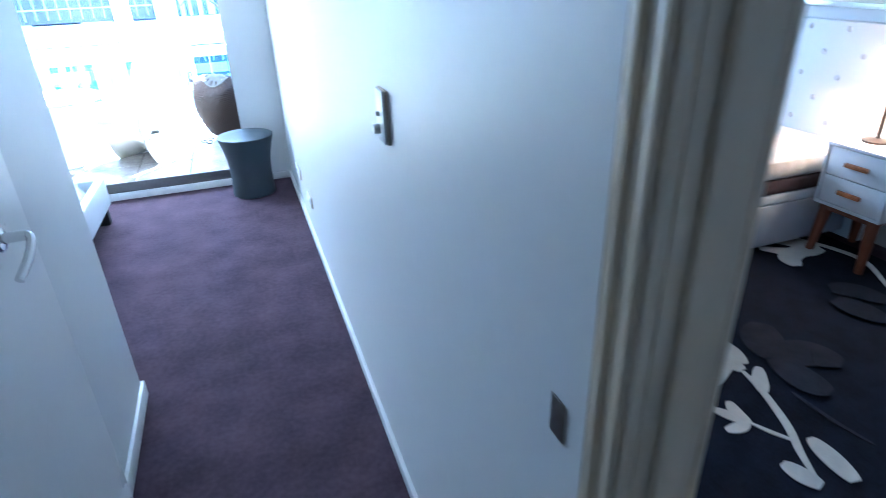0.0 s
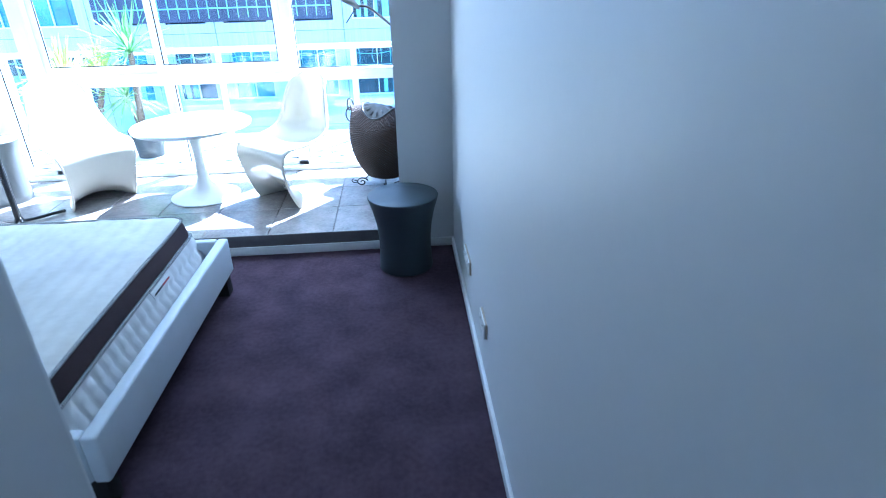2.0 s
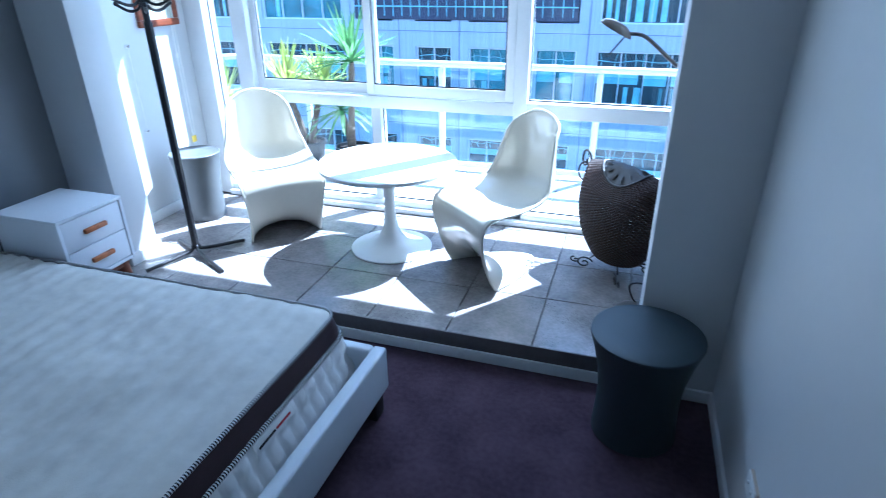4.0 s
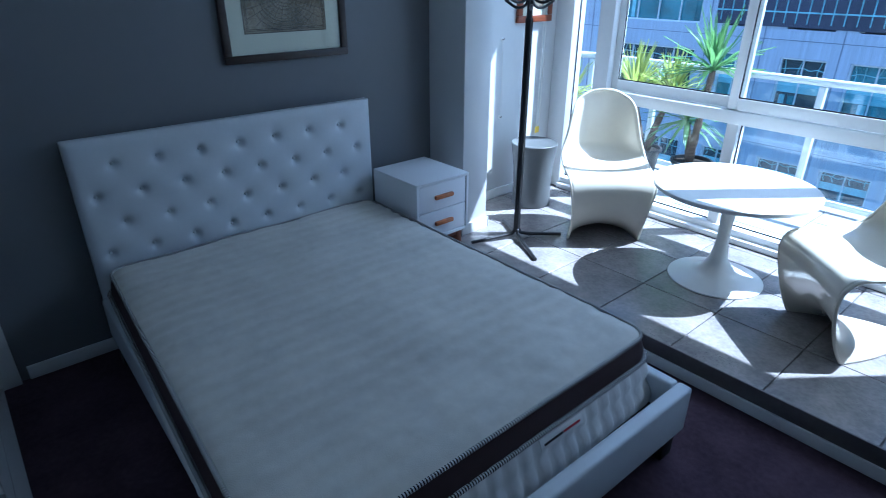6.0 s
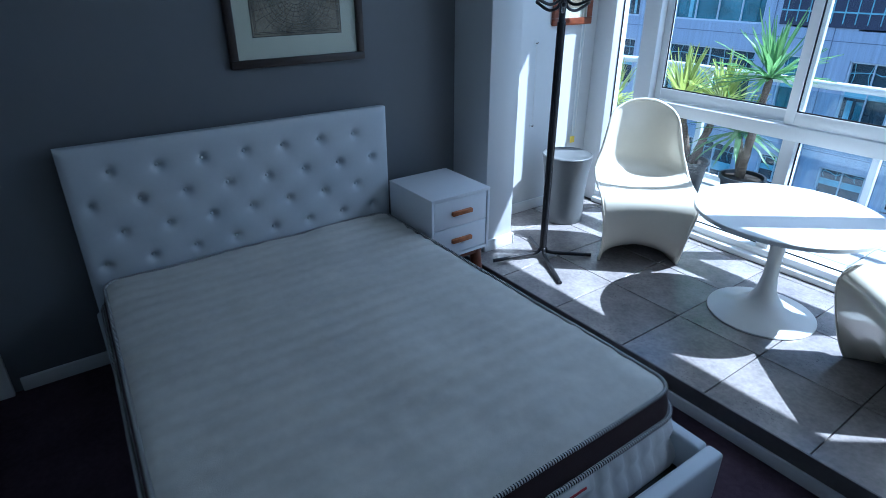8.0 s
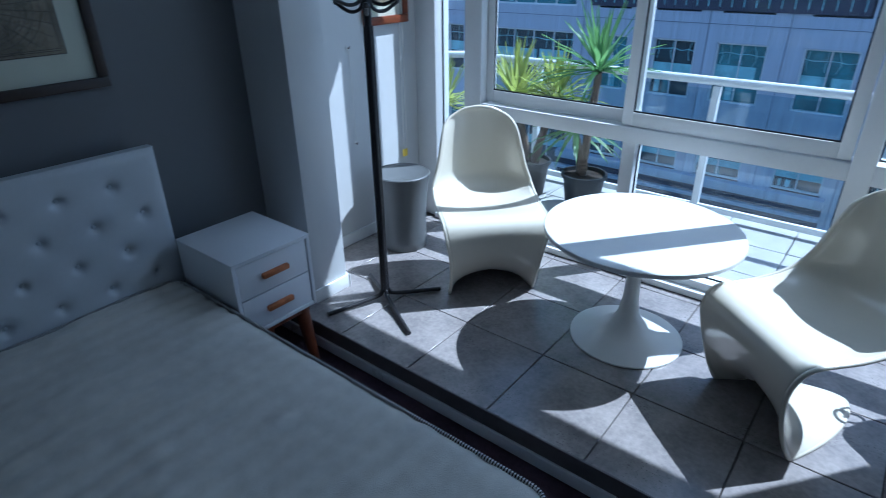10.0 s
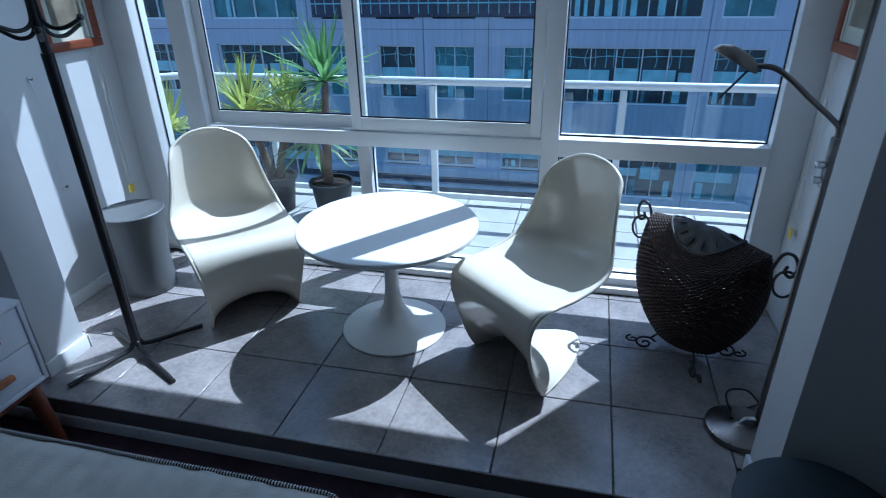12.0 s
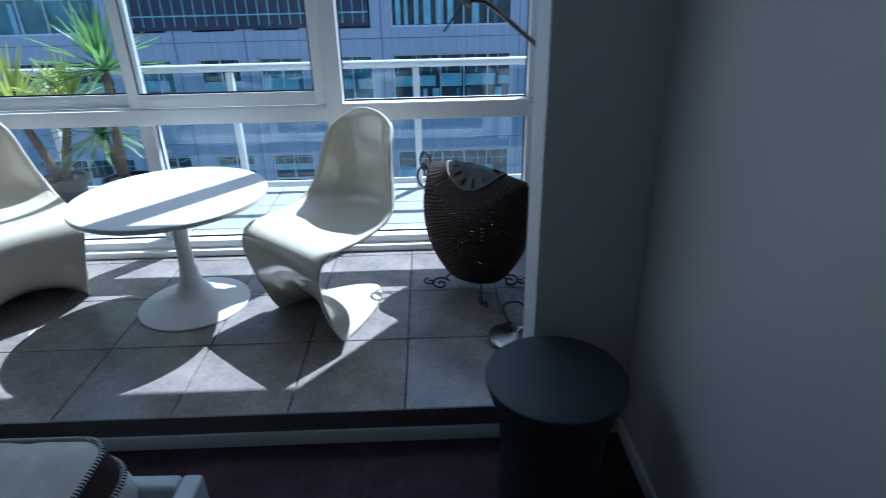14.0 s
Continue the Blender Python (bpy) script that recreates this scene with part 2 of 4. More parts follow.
M_GROUND = mat("far_street", (0.06, 0.06, 0.065), 0.9, scale=0.3, var=0.2)


# ---- building helpers ----
def abox(bm, x0, y0, z0, x1, y1, z1, m=None):
    vs = [bm.verts.new(p) for p in ((x0, y0, z0), (x1, y0, z0), (x1, y1, z0), (x0, y1, z0),
                                    (x0, y0, z1), (x1, y0, z1), (x1, y1, z1), (x0, y1, z1))]
    if m is not None:
        for v in vs:
            v.co = m @ v.co
    for f in ((3, 2, 1, 0), (4, 5, 6, 7), (0, 1, 5, 4), (1, 2, 6, 5), (2, 3, 7, 6), (3, 0, 4, 7)):
        bm.faces.new([vs[i] for i in f])
    return bm


def boxm(*corners):
    bm = bmesh.new()
    for c in corners:
        abox(bm, *c)
    return bm


def lathe(bm, prof, n=48, cx=0.0, cy=0.0, m=None):
    """Turn a profile of (radius, z) round the z axis; radius 0 closes it."""
    rings = []
    for r, z in prof:
        if r <= 1e-6:
            ring = [bm.verts.new((cx, cy, z))]
        else:
            ring = [bm.verts.new((cx + r * math.cos(2 * math.pi * i / n), cy + r * math.sin(2 * math.pi * i / n), z)) for i in range(n)]
        rings.append(ring)
    for a, b in zip(rings, rings[1:]):
        for i in range(n):
            j = (i + 1) % n
            if len(a) == 1 and len(b) == 1:
                continue
            if len(a) == 1:
                bm.faces.new((a[0], b[j], b[i]))
            elif len(b) == 1:
                bm.faces.new((a[i], a[j], b[0]))
            else:
                bm.faces.new((a[i], a[j], b[j], b[i]))
    if m is not None:
        for ring in rings:
            for v in ring:
                v.co = m @ v.co
    bmesh.ops.recalc_face_normals(bm, faces=bm.faces)
    return bm


def tube(bm, pts, r, n=8, caps=True, closed=False):
    """A round bar along points; r is a number or one for each point."""
    pts = [Vector(p) for p in pts]
    k = len(pts)
    rs = r if isinstance(r, (list, tuple)) else [r] * k
    rings, up = [], None
    for i, p in enumerate(pts):
        a = pts[(i - 1) % k] if (closed or i) else p
        b = pts[(i + 1) % k] if (closed or i < k - 1) else p
        d = (b - a).normalized()
        if up is None:
            up = Vector((0, 0, 1)) if abs(d.z) < 0.9 else Vector((1, 0, 0))
        s = d.cross(up).normalized()
        up = s.cross(d).normalized()
        rings.append([bm.verts.new(p + rs[i] * (math.cos(2 * math.pi * j / n) * s + math.sin(2 * math.pi * j / n) * up)) for j in range(n)])
    pairs = list(zip(rings, rings[1:])) + ([(rings[-1], rings[0])] if closed else [])
    for a, b in pairs:
        for j in range(n):
            bm.faces.new((a[j], a[(j + 1) % n], b[(j + 1) % n], b[j]))
    if caps and not closed:
        bm.faces.new(rings[0][::-1])
        bm.faces.new(rings[-1])
    return bm


def spline(pts, steps=8, closed=False):
    """Catmull-Rom points through pts."""
    pts = [Vector(p) for p in pts]
    n, out = len(pts), []
    for i in range(n if closed else n - 1):
        p = [pts[(i + o) % n] if closed else pts[min(max(i + o, 0), n - 1)] for o in (-1, 0, 1, 2)]
        for s in range(steps):
            t = s / steps
            out.append(0.5 * (2 * p[1] + (p[2] - p[0]) * t + (2 * p[0] - 5 * p[1] + 4 * p[2] - p[3]) * t * t + (3 * p[1] - p[0] - 3 * p[2] + p[3]) * t ** 3))
    if not closed:
        out.append(pts[-1])
    return out


def mesh_of(name, bm, material, bev=0.0, sharp=0.7, seg=2):
    bm.normal_update()
    if bev:
        edges = [e for e in bm.edges if len(e.link_faces) == 2 and e.calc_face_angle(0) > 0.9]
        bmesh.ops.bevel(bm, geom=edges, offset=bev, segments=seg, profile=0.5, affect="EDGES")
        bm.normal_update()
    for e in bm.edges:
        if len(e.link_faces) == 2 and e.calc_face_angle(0) > sharp:
            e.smooth = False
    for f in bm.faces:
        f.smooth = True
    me = bpy.data.meshes.new(name)
    bm.to_mesh(me)
    bm.free()
    me.materials.append(material)
    return me


def part(name, bm, material, parent, label="", bev=0.0, sharp=0.7, loc=None, seg=2):
    ob = new(name, mesh_of(name, bm, material, bev, sharp, seg))
    ob.parent = parent
    if loc is not None:
        ob.matrix_basis = loc if isinstance(loc, Matrix) else Matrix.Translation(loc)
    return tagged(ob, label)


def thing(name, label, category, m, group=""):
    ob = new(name)
    ob.empty_display_size = 0.1
    ob.matrix_basis = m
    return tagged(ob, label, category, group)


def struct(name, bm, material, label, bev=0.0, category="structure"):
    return tagged(new(name, mesh_of(name, bm, material, bev)), label, category, kind="structure")


# ---- plan, in metres ----
XR = 0.0            # face of the long white wall
XH = -3.36          # face of the grey wall behind the bed
CEIL = 2.70
STEP = 0.13         # height of the tiled platform
WY = 1.335          # inner face of the window
AL, AR = -3.40, -0.01  # side walls of the alcove
ENTRY = -6.2

# ---- room shell ----
struct("floor", boxm((-4.6, ENTRY, -0.1, 4.2, 0.0, 0.0)), M_CARPET, "dark purple cut-pile carpet, slightly worn", category="carpet")
struct("platform", boxm((AL - 0.1, 0.003, -0.1, AR + 0.1, WY + 0.1, STEP - 0.012)), M_GROUT, "raised tiled platform under the window", category="platform")
struct("ceiling", boxm((-4.6, ENTRY, CEIL, 4.2, 1.56, CEIL + 0.15)), M_CEIL, "plain white painted ceiling", category="ceiling")
# long wall with an opening to the second bedroom
struct("wall_east", boxm((XR, -4.345, 0, 0.08, 0.0, CEIL), (XR, -5.27, 2.06, 0.08, -4.345, CEIL), (XR, ENTRY, 0, 0.08, -5.27, CEIL)),
       M_WALL, "smooth white painted long wall", category="wall")
struct("wall_nib", boxm((-0.325, 0.0, STEP, 0.12, 0.2, CEIL), (-0.325, 0.0, 0, 0.12, 0.2, STEP)), M_WALL, "short white wall beside the platform", category="wall")
struct("wall_head", boxm((XH - 0.12, -2.9, 0, XH, 0.11, CEIL)), M_GREY, "mid-grey painted wall behind the bed", category="wall")
struct("pillar", boxm((AL - 0.1, 0.11, 0, -3.05, 0.315, CEIL)), M_WALL, "white painted pillar beside the window alcove", 0.003, category="pillar")
struct("wall_alcove_west", boxm((AL - 0.12, 0.315, 0, AL, WY + 0.1, CEIL)), M_WALL, "white alcove side wall", category="wall")
struct("wall_alcove_east", boxm((AR, 0.2, 0, AR + 0.12, WY + 0.1, CEIL)), M_WALL, "white alcove side wall", category="wall")
struct("wall_partition", boxm((-1.0, -4.6, 0, -0.877, -2.545, CEIL)), M_WALL, "white painted partition at the entry", 0.002, category="wall")
struct("wall_wardrobe_back", boxm((XH - 0.12, -3.05, 0, -1.0, -2.95, CEIL)), M_WALL, "plain wall behind the wardrobe", category="wall")
struct("wall_wardrobe_head", boxm((XH, -2.545, 2.2, -1.0, -2.23, CEIL)), M_WALL, "white bulkhead over the sliding doors", category="wall")
struct("wall_south", boxm((-4.6, ENTRY - 0.1, 0, 4.2, ENTRY, CEIL)), M_WALL, "plain white end wall", category="wall")
struct("wall_hall_west", boxm((-1.0, ENTRY, 0, -0.9, -4.6, CEIL)), M_WALL, "plain white hall wall", category="wall")
# second bedroom shell
struct("wall_bedroom_far", boxm((3.02, ENTRY, 0, 3.12, 0.0, CEIL)), M_WALL, "pale wall of the second bedroom", category="wall")
struct("wall_bedroom_end", boxm((0.08, -0.1, 0, 1.0, -0.001, CEIL), (2.6, -0.1, 0, 3.02, -0.001, CEIL), (1.0, -0.1, 0, 2.6, -0.001, 1.0), (1.0, -0.1, 2.2, 2.6, -0.001, CEIL)), M_WALL, "pale end wall of the second bedroom", category="wall")

# skirtings and door trim
sk = boxm((-0.014, -4.295, 0, XR, -0.014, 0.055))
struct("baseboard_1", sk, M_TRIM, "narrow white skirting along the long wall", 0.003, category="skirting")
struct("baseboard_2", boxm((AL, -0.016, 0, -0.0, 0.0, 0.055)), M_TRIM, "narrow white skirting under the step", 0.003, category="skirting")
struct("step_edge", boxm((AL, -0.006, 0.055, -0.325, 0.008, STEP - 0.001)), M_RISER, "dark tile edge of the step", 0.002, category="step")
struct("baseboard_3", boxm((XH, -2.2, 0, XH + 0.014, 0.11, 0.065)), M_TRIM, "white skirting behind the bed", 0.003, category="skirting")
struct("baseboard_4", boxm((-3.05, 0.10, STEP, -3.036, 0.327, STEP + 0.07), (AL, 0.315, STEP, -3.036, 0.329, STEP + 0.07)), M_TRIM, "white skirting round the pillar", 0.003, category="skirting")
struct("baseboard_5", boxm((AL, 0.329, STEP, AL + 0.014, WY, STEP + 0.07)), M_TRIM, "white skirting of the alcove", 0.003, category="skirting")
struct("baseboard_6", boxm((-0.339, 0.0, STEP, -0.325, 0.2, STEP + 0.07)), M_TRIM, "white skirting on the short wall", 0.003, category="skirting")
struct("baseboard_7", boxm((-0.877, -3.2, 0, -0.863, -2.531, 0.07), (-1.0, -2.545, 0, -0.863, -2.531, 0.07)), M_TRIM, "white skirting at the partition end", 0.003, category="skirting")
struct("trim", boxm((-0.016, -4.36, 0, XR, -4.295, 2.1), (-0.022, -4.352, 0, -0.016, -4.337, 2.1), (-0.020, -4.318, 0, -0.016, -4.300, 2.1), (0.0, -4.36, 0, 0.08, -4.345, 2.06),
       (-0.018, -5.27, 2.06, XR, -4.36, 2.12), (0.02, -4.372, 0, 0.05, -4.36, 2.06), (0.08, -4.36, 0, 0.092, -4.30, 2.1)), M_JAMB, "cream painted door architrave", 0.004, category="door trim")


# ---- window ----
def pane(x0, z0, x1, z1, y, parent):
    p = part("pane", boxm((x0, y, z0, x1, y + 0.006, z1)), M_GLASS, parent, "clear window glass")
    p.visible_shadow = False
    return p


def gasket(x0, z0, x1, z1, y, parent):
    w = 0.007
    part("seal", boxm((x0, y - 0.004, z0, x0 + w, y, z1), (x1 - w, y - 0.004, z0, x1, y, z1), (x0 + w, y - 0.004, z0, x1 - w, y, z0 + w), (x0 + w, y - 0.004, z1 - w, x1 - w, y, z1)),
         M_SEAL, parent, "black rubber seal")


WTOP = 2.56
win = tagged(new("window_1"), "white framed wall of windows with a sliding sash", "window", kind="structure")
bars = {
    "frame_jamb": [(AL, WY - 0.03, STEP, AL + 0.15, WY + 0.1, WTOP), (-0.152, WY - 0.02, STEP, AR, WY + 0.052, WTOP)],
    "frame_post": [(-3.045, WY - 0.02, STEP, -2.93, WY + 0.1, WTOP), (-1.141, WY - 0.02, STEP, -1.059, WY + 0.1, WTOP)],
    "frame_transom": [(-2.93, WY - 0.015, 0.83, -1.141, WY + 0.1, 0.905), (-1.059, WY - 0.03, 0.83, -0.152, WY + 0.1, 0.915)],
    "lower_mullion": [(-2.082, WY + 0.0, 0.19, -2.014, WY + 0.09, 0.83)],
    "sill": [(AL + 0.15, WY - 0.06, STEP, -0.152, WY + 0.1, 0.165), (AL + 0.15, WY - 0.02, 0.165, -0.152, WY + 0.1, 0.205)],
    "head": [(AL, WY - 0.02, WTOP, AR, WY + 0.1, WTOP + 0.06)],
}
for nm, bs in bars.items():
    for b in bs:
        part(nm, boxm(b), M_ALU, win, "", 0.004)
# sliding sashes
for (x0, x1, dy, lab) in ((-2.929, -2.034, 0.035, "fixed outer sash"), (-2.101, -1.146, 0.0, "sliding inner sash")):
    st = 0.045 if dy else 0.05
    sash = part("sash", boxm((x0, WY + dy, 0.91, x0 + st, WY + dy + 0.03, WTOP), (x1 - st, WY + dy, 0.91, x1, WY + dy + 0.03, WTOP),
                             (x0 + st, WY + dy, 0.91, x1 - st, WY + dy + 0.03, 0.975), (x0 + st, WY + dy, WTOP - 0.05, x1 - st, WY + dy + 0.03, WTOP)), M_ALU, win, lab, 0.003)
    pane(x0 + st, 0.975, x1 - st, WTOP - 0.05, WY + dy + 0.012, sash)
    gasket(x0 + st, 0.975, x1 - st, WTOP - 0.05, WY + dy + 0.011, sash)
for (x0, z0, x1, z1) in ((-1.059, 0.915, -0.152, WTOP), (-1.059, 0.205, -0.152, 0.83), (-2.93, 0.205, -2.082, 0.83), (-2.014, 0.205, -1.141, 0.83), (AL + 0.15, 0.205, -3.045, WTOP)):
    pane(x0, z0, x1, z1, WY + 0.045, win)
    gasket(x0, z0, x1, z1, WY + 0.044, win)
struct("wall_over_window", boxm((AL, WY, WTOP + 0.06, AR, WY + 0.12, CEIL)), M_WALL, "white wall strip over the window", category="wall")

# ---- balcony and far distance ----
struct("ground", boxm((-400, 1.6, -9.5, 400, 900, -9.0), (-400, -300, -9.5, 400, 1.6, -9.0)), M_GROUND, "grey street far below", category="ground")
struct("balcony_slab", boxm((-4.6, WY + 0.1, -0.25, 1.8, 2.75, 0.03)), M_GROUT, "balcony slab", category="balcony")
bal = tagged(new("balcony_paving"), "pale square balcony pavers in sunlight", "paving", kind="structure")
paver = mesh_of("paver", boxm((0, 0, 0, 0.394, 0.394, 0.02)), M_PAVER, 0.004, seg=1)
for i in range(16):
    for j in range(3):
        p = new("paver", paver)
        p.parent = bal
        p.location = (-4.55 + i * 0.4, WY + 0.12 + j * 0.4, 0.031)

rail = tagged(new("balcony_railing"), "white metal balcony railing with tinted glass panels", "railing")
part("top_rail", tube(bmesh.new(), [(-3.95, 2.55, 0.94), (2.2, 2.55, 0.94)], 0.027, 14), M_RAIL, rail)
part("top_rail", tube(bmesh.new(), [(-3.95, 2.55, 0.94), (-5.2, 1.75, 0.94)], 0.027, 14), M_RAIL, rail)
part("bottom_rail", boxm((-3.95, 2.535, 0.09, 2.2, 2.565, 0.13)), M_RAIL, rail, "", 0.003)
for x in (-3.93, -3.26, -1.99, -0.72, 0.55, 1.7):
    part("post", boxm((x - 0.022, 2.528, 0.03, x + 0.022, 2.572, 0.91)), M_RAIL, rail, "", 0.003)
for x0, x1 in ((-3.9, -3.29), (-3.23, -2.02), (-1.96, -0.75), (-0.69, 0.52), (0.58, 1.67)):
    g = part("glass_panel", boxm((x0, 2.546, 0.14, x1, 2.554, 0.89)), M_GLASS2, rail, "tinted glass panel")
    g.visible_shadow = False

# opposite building
FY = 16.5
bld = tagged(new("apartment_building"), "blue-grey clad apartment building across the street", "building")
rows_z = [(0.2, 2.5), (-2.17, -0.56), (-5.05, -3.5), (-8.0, -6.5), (3.6, 5.5), (6.6, 8.5)]
cols = [(-26.5, -23.2), (-21.8, -18.6), (-17.2, -14.4), (-13.05, -10.0), (-9.2, -8.2), (-7.42, -6.2), (-5.64, -4.34), (-3.5, -2.25), (-1.66, 1.9), (2.36, 3.7), (5.0, 8.2), (9.4, 12.4), (13.6, 16.8)]


def solid_rows(x0, x1):
    """Cladding around the openings of one column of windows."""
    zs = sorted(rows_z)
    out, z = [], -9.0
    for a, b in zs:
        out.append((x0, FY, z, x1, FY + 0.4, a))
        z = b
    out.append((x0, FY, z, x1, FY + 0.4, 10.5))
    return out


wall_boxes, px0 = [], -29.0
for a, b in cols:
    wall_boxes.append((px0, FY, -9.0, a, FY + 0.4, 10.5))
    wall_boxes += solid_rows(a, b)
    px0 = b
wall_boxes.append((px0, FY, -9.0, 24.0, FY + 0.4, 10.5))
part("wall", boxm(*wall_boxes), M_PANEL, bld)
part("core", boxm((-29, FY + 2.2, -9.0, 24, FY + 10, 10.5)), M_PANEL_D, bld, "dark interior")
part("roof", boxm((-29.3, FY - 0.3, 10.5, 24.3, FY + 10, 10.9)), M_PANEL_D, bld, "flat roof edge")
# panel joints and dark upper bays
part("joint", boxm(*[(x, FY - 0.012, -9, x + 0.025, FY, 10.5) for x in (-14.0, -9.7, -8.0, -5.95, -3.95, -1.95, 2.1, 4.2, 8.6)],
                   *[(-29, FY - 0.01, z, 24, FY, z + 0.02) for z in (-3.1, -0.1, 2.9, -6.1)]), M_JOINT, bld, "thin panel joint")
part("ledge", boxm((-10.2, FY - 0.30, -4.62, -2.1, FY, -4.36), (-10.2, FY - 0.22, -5.02, -2.1, FY, -4.90)), M_PANEL, bld, "pale podium ledge", 0.01)
# upper strip paints the shadow between the ledges, lower one a dark wall
part("podium_recess", boxm((-10.2, FY - 0.05, -4.90, -2.1, FY - 0.004, -4.62), (-10.2, FY - 0.06, -6.4, -2.1, FY - 0.004, -5.02)), M_PANEL_D, bld, "dark strip for the ledges' shadow gap, dark wall below")
rng = random.Random(5)
BAY = (-9.5, -2.3)
# one flat dark sheet just proud of the cladding
part("dark_bay", boxm((BAY[0], FY - 0.04, 0.25, BAY[1], FY - 0.001, 2.6)), M_PANEL_D, bld, "flat dark balcony front")
for i in range(24):
    x = BAY[0] + 0.15 + 0.3 * i
    part("baluster", boxm((x, FY - 0.07, 0.35, x + 0.022, FY - 0.045, 1.3)), M_CURTAIN_REFLECT, bld)
part("bay_rail", boxm((BAY[0], FY - 0.08, 0.62, BAY[1], FY - 0.07, 0.66)), M_CURTAIN_REFLECT, bld)


def far_window(a, b, z0, z1):
    f = 0.045
    w = part("window", boxm((a, FY + 0.06, z0, a + f, FY + 0.16, z1), (b - f, FY + 0.06, z0, b, FY + 0.16, z1), (a + f, FY + 0.06, z0, b - f, FY + 0.16, z0 + f), (a + f, FY + 0.06, z1 - f, b - f, FY + 0.16, z1)), M_RAIL, bld)
    part("pane", boxm((a + f, FY + 0.18, z0 + f, b - f, FY + 0.2, z1 - f)), M_TEAL if rng.random() < 0.35 else M_FARGLASS, w, "dark reflecting glass")
    n = max(2, round((b - a) / 0.7))
    for i in range(1, n):
        xm = a + (b - a) * i / n
        part("mullion", boxm((xm - 0.015, FY + 0.09, z0 + f, xm + 0.015, FY + 0.15, z1 - f)), M_RAIL, w)
    h = z1 - z0
    zc = z0 + h * 0.40
    # reflected balcony front built as pale panels on the glass, in broken lengths
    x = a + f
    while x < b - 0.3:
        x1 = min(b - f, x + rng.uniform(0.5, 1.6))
        part("spandrel", boxm((x, FY + 0.15, zc + rng.uniform(-0.05, 0.05), x1, FY + 0.165, zc + h * rng.uniform(0.17, 0.24))), M_CURTAIN_REFLECT, w, "pale teal reflection laid on the glass as a panel")
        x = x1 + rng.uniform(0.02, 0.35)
    # its reflected railing as thin bars above, uneven as seen in old glass
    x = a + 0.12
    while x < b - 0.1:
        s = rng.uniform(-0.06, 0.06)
        part("bar", tube(bmesh.new(), spline([(x, FY + 0.168, zc + h * 0.24), (x + s, FY + 0.168, zc + h * 0.38), (x - s * 0.5, FY + 0.168, z1 - f - 0.02)], 4), 0.012, 4), M_CURTAIN_REFLECT, w)
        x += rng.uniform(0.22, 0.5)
    part("bar", tube(bmesh.new(), spline([(a + f + (b - a - 2 * f) * q / 6, FY + 0.166, zc + h * 0.42 + rng.uniform(-0.04, 0.04)) for q in range(7)], 4), 0.014, 4), M_CURTAIN_REFLECT, w)
    # curtains in the lower part
    x = a + 0.15
    while x < b - 0.3:
        wd = rng.uniform(0.05, 0.22)
        if rng.random() < 0.55:
            part("curtain", boxm((x, FY + 0.155, z0 + 0.06, x + wd, FY + 0.175, zc - 0.07)), M_CURTAIN_REFLECT if rng.random() < 0.5 else M_TEAL, w, "pale curtain behind the glass")
        x += wd + rng.uniform(0.08, 0.3)


for a, b in cols:
    for z0, z1 in rows_z[:4]:
        if z0 > 0 and BAY[0] < a < BAY[1]:
            continue
        if z0 < -7 and -10.2 < a < -2.1:
            continue
        far_window(a, b, -4.34 if z0 == -5.05 and -10.2 < a < -2.1 else z0, z1)


# ---- wardrobe with mirror doors ----
ward = thing("wardrobe", "built-in wardrobe with sliding mirror doors in white frames", "wardrobe", pose(0, 0, 0))
part("side_jamb", boxm((XH + 0.001, -2.315, 0, XH + 0.03, -2.232, 2.2)), M_TRIM, ward, "wide white jamb", 0.003)
part("side_lining", boxm((XH + 0.001, -2.949, 0, XH + 0.012, -2.316, 2.2)), M_WALL, ward, "white painted lining")
part("inner_skirting", boxm((XH + 0.0125, -2.949, 0, XH + 0.024, -2.35, 0.065)), M_TRIM, ward, "", 0.002)
part("hanging_rail", tube(bmesh.new(), [(XH + 0.012, -2.66, 1.72), (-1.001, -2.66, 1.72)], 0.014, 12), M_CHROME, ward, "chrome hanging rail")
part("side_jamb", boxm((-1.06, -2.50, 0, -1.001, -2.37, 2.2)), M_TRIM, ward, "", 0.003)
part("floor_track", boxm((XH + 0.031, -2.47, 0.0, -1.06, -2.30, 0.006), (XH + 0.031, -2.47, 0.006, -1.06, -2.46, 0.016), (XH + 0.031, -2.425, 0.006, -1.06, -2.41, 0.016), (XH + 0.031, -2.36, 0.006, -1.06, -2.345, 0.016), (XH + 0.031, -2.312, 0.006, -1.06, -2.30, 0.016)), M_CHROME, ward, "ribbed aluminium floor track")
for x0, x1, y in ((-2.63, -1.55, -2.395), (-2.60, -1.07, -2.45)):
    d = part("sliding_door", boxm((x0 + 0.02, y + 0.008, 0.03, x1 - 0.02, y + 0.016, 2.18)), M_MIRROR, ward, "mirror door")
    part("stile", boxm((x0, y, 0.02, x0 + 0.03, y + 0.03, 2.19)), M_CHROME, d, "slim aluminium stile", 0.002)
    part("stile", boxm((x1 - 0.03, y, 0.02, x1, y + 0.03, 2.19)), M_CHROME, d, "slim aluminium stile", 0.002)
    part("rail", boxm((x0 + 0.03, y, 0.02, x1 - 0.03, y + 0.03, 0.06)), M_CHROME, d, "slim aluminium rail", 0.002)
    part("rail", boxm((x0 + 0.03, y, 2.15, x1 - 0.03, y + 0.03, 2.19)), M_CHROME, d, "slim aluminium rail", 0.002)

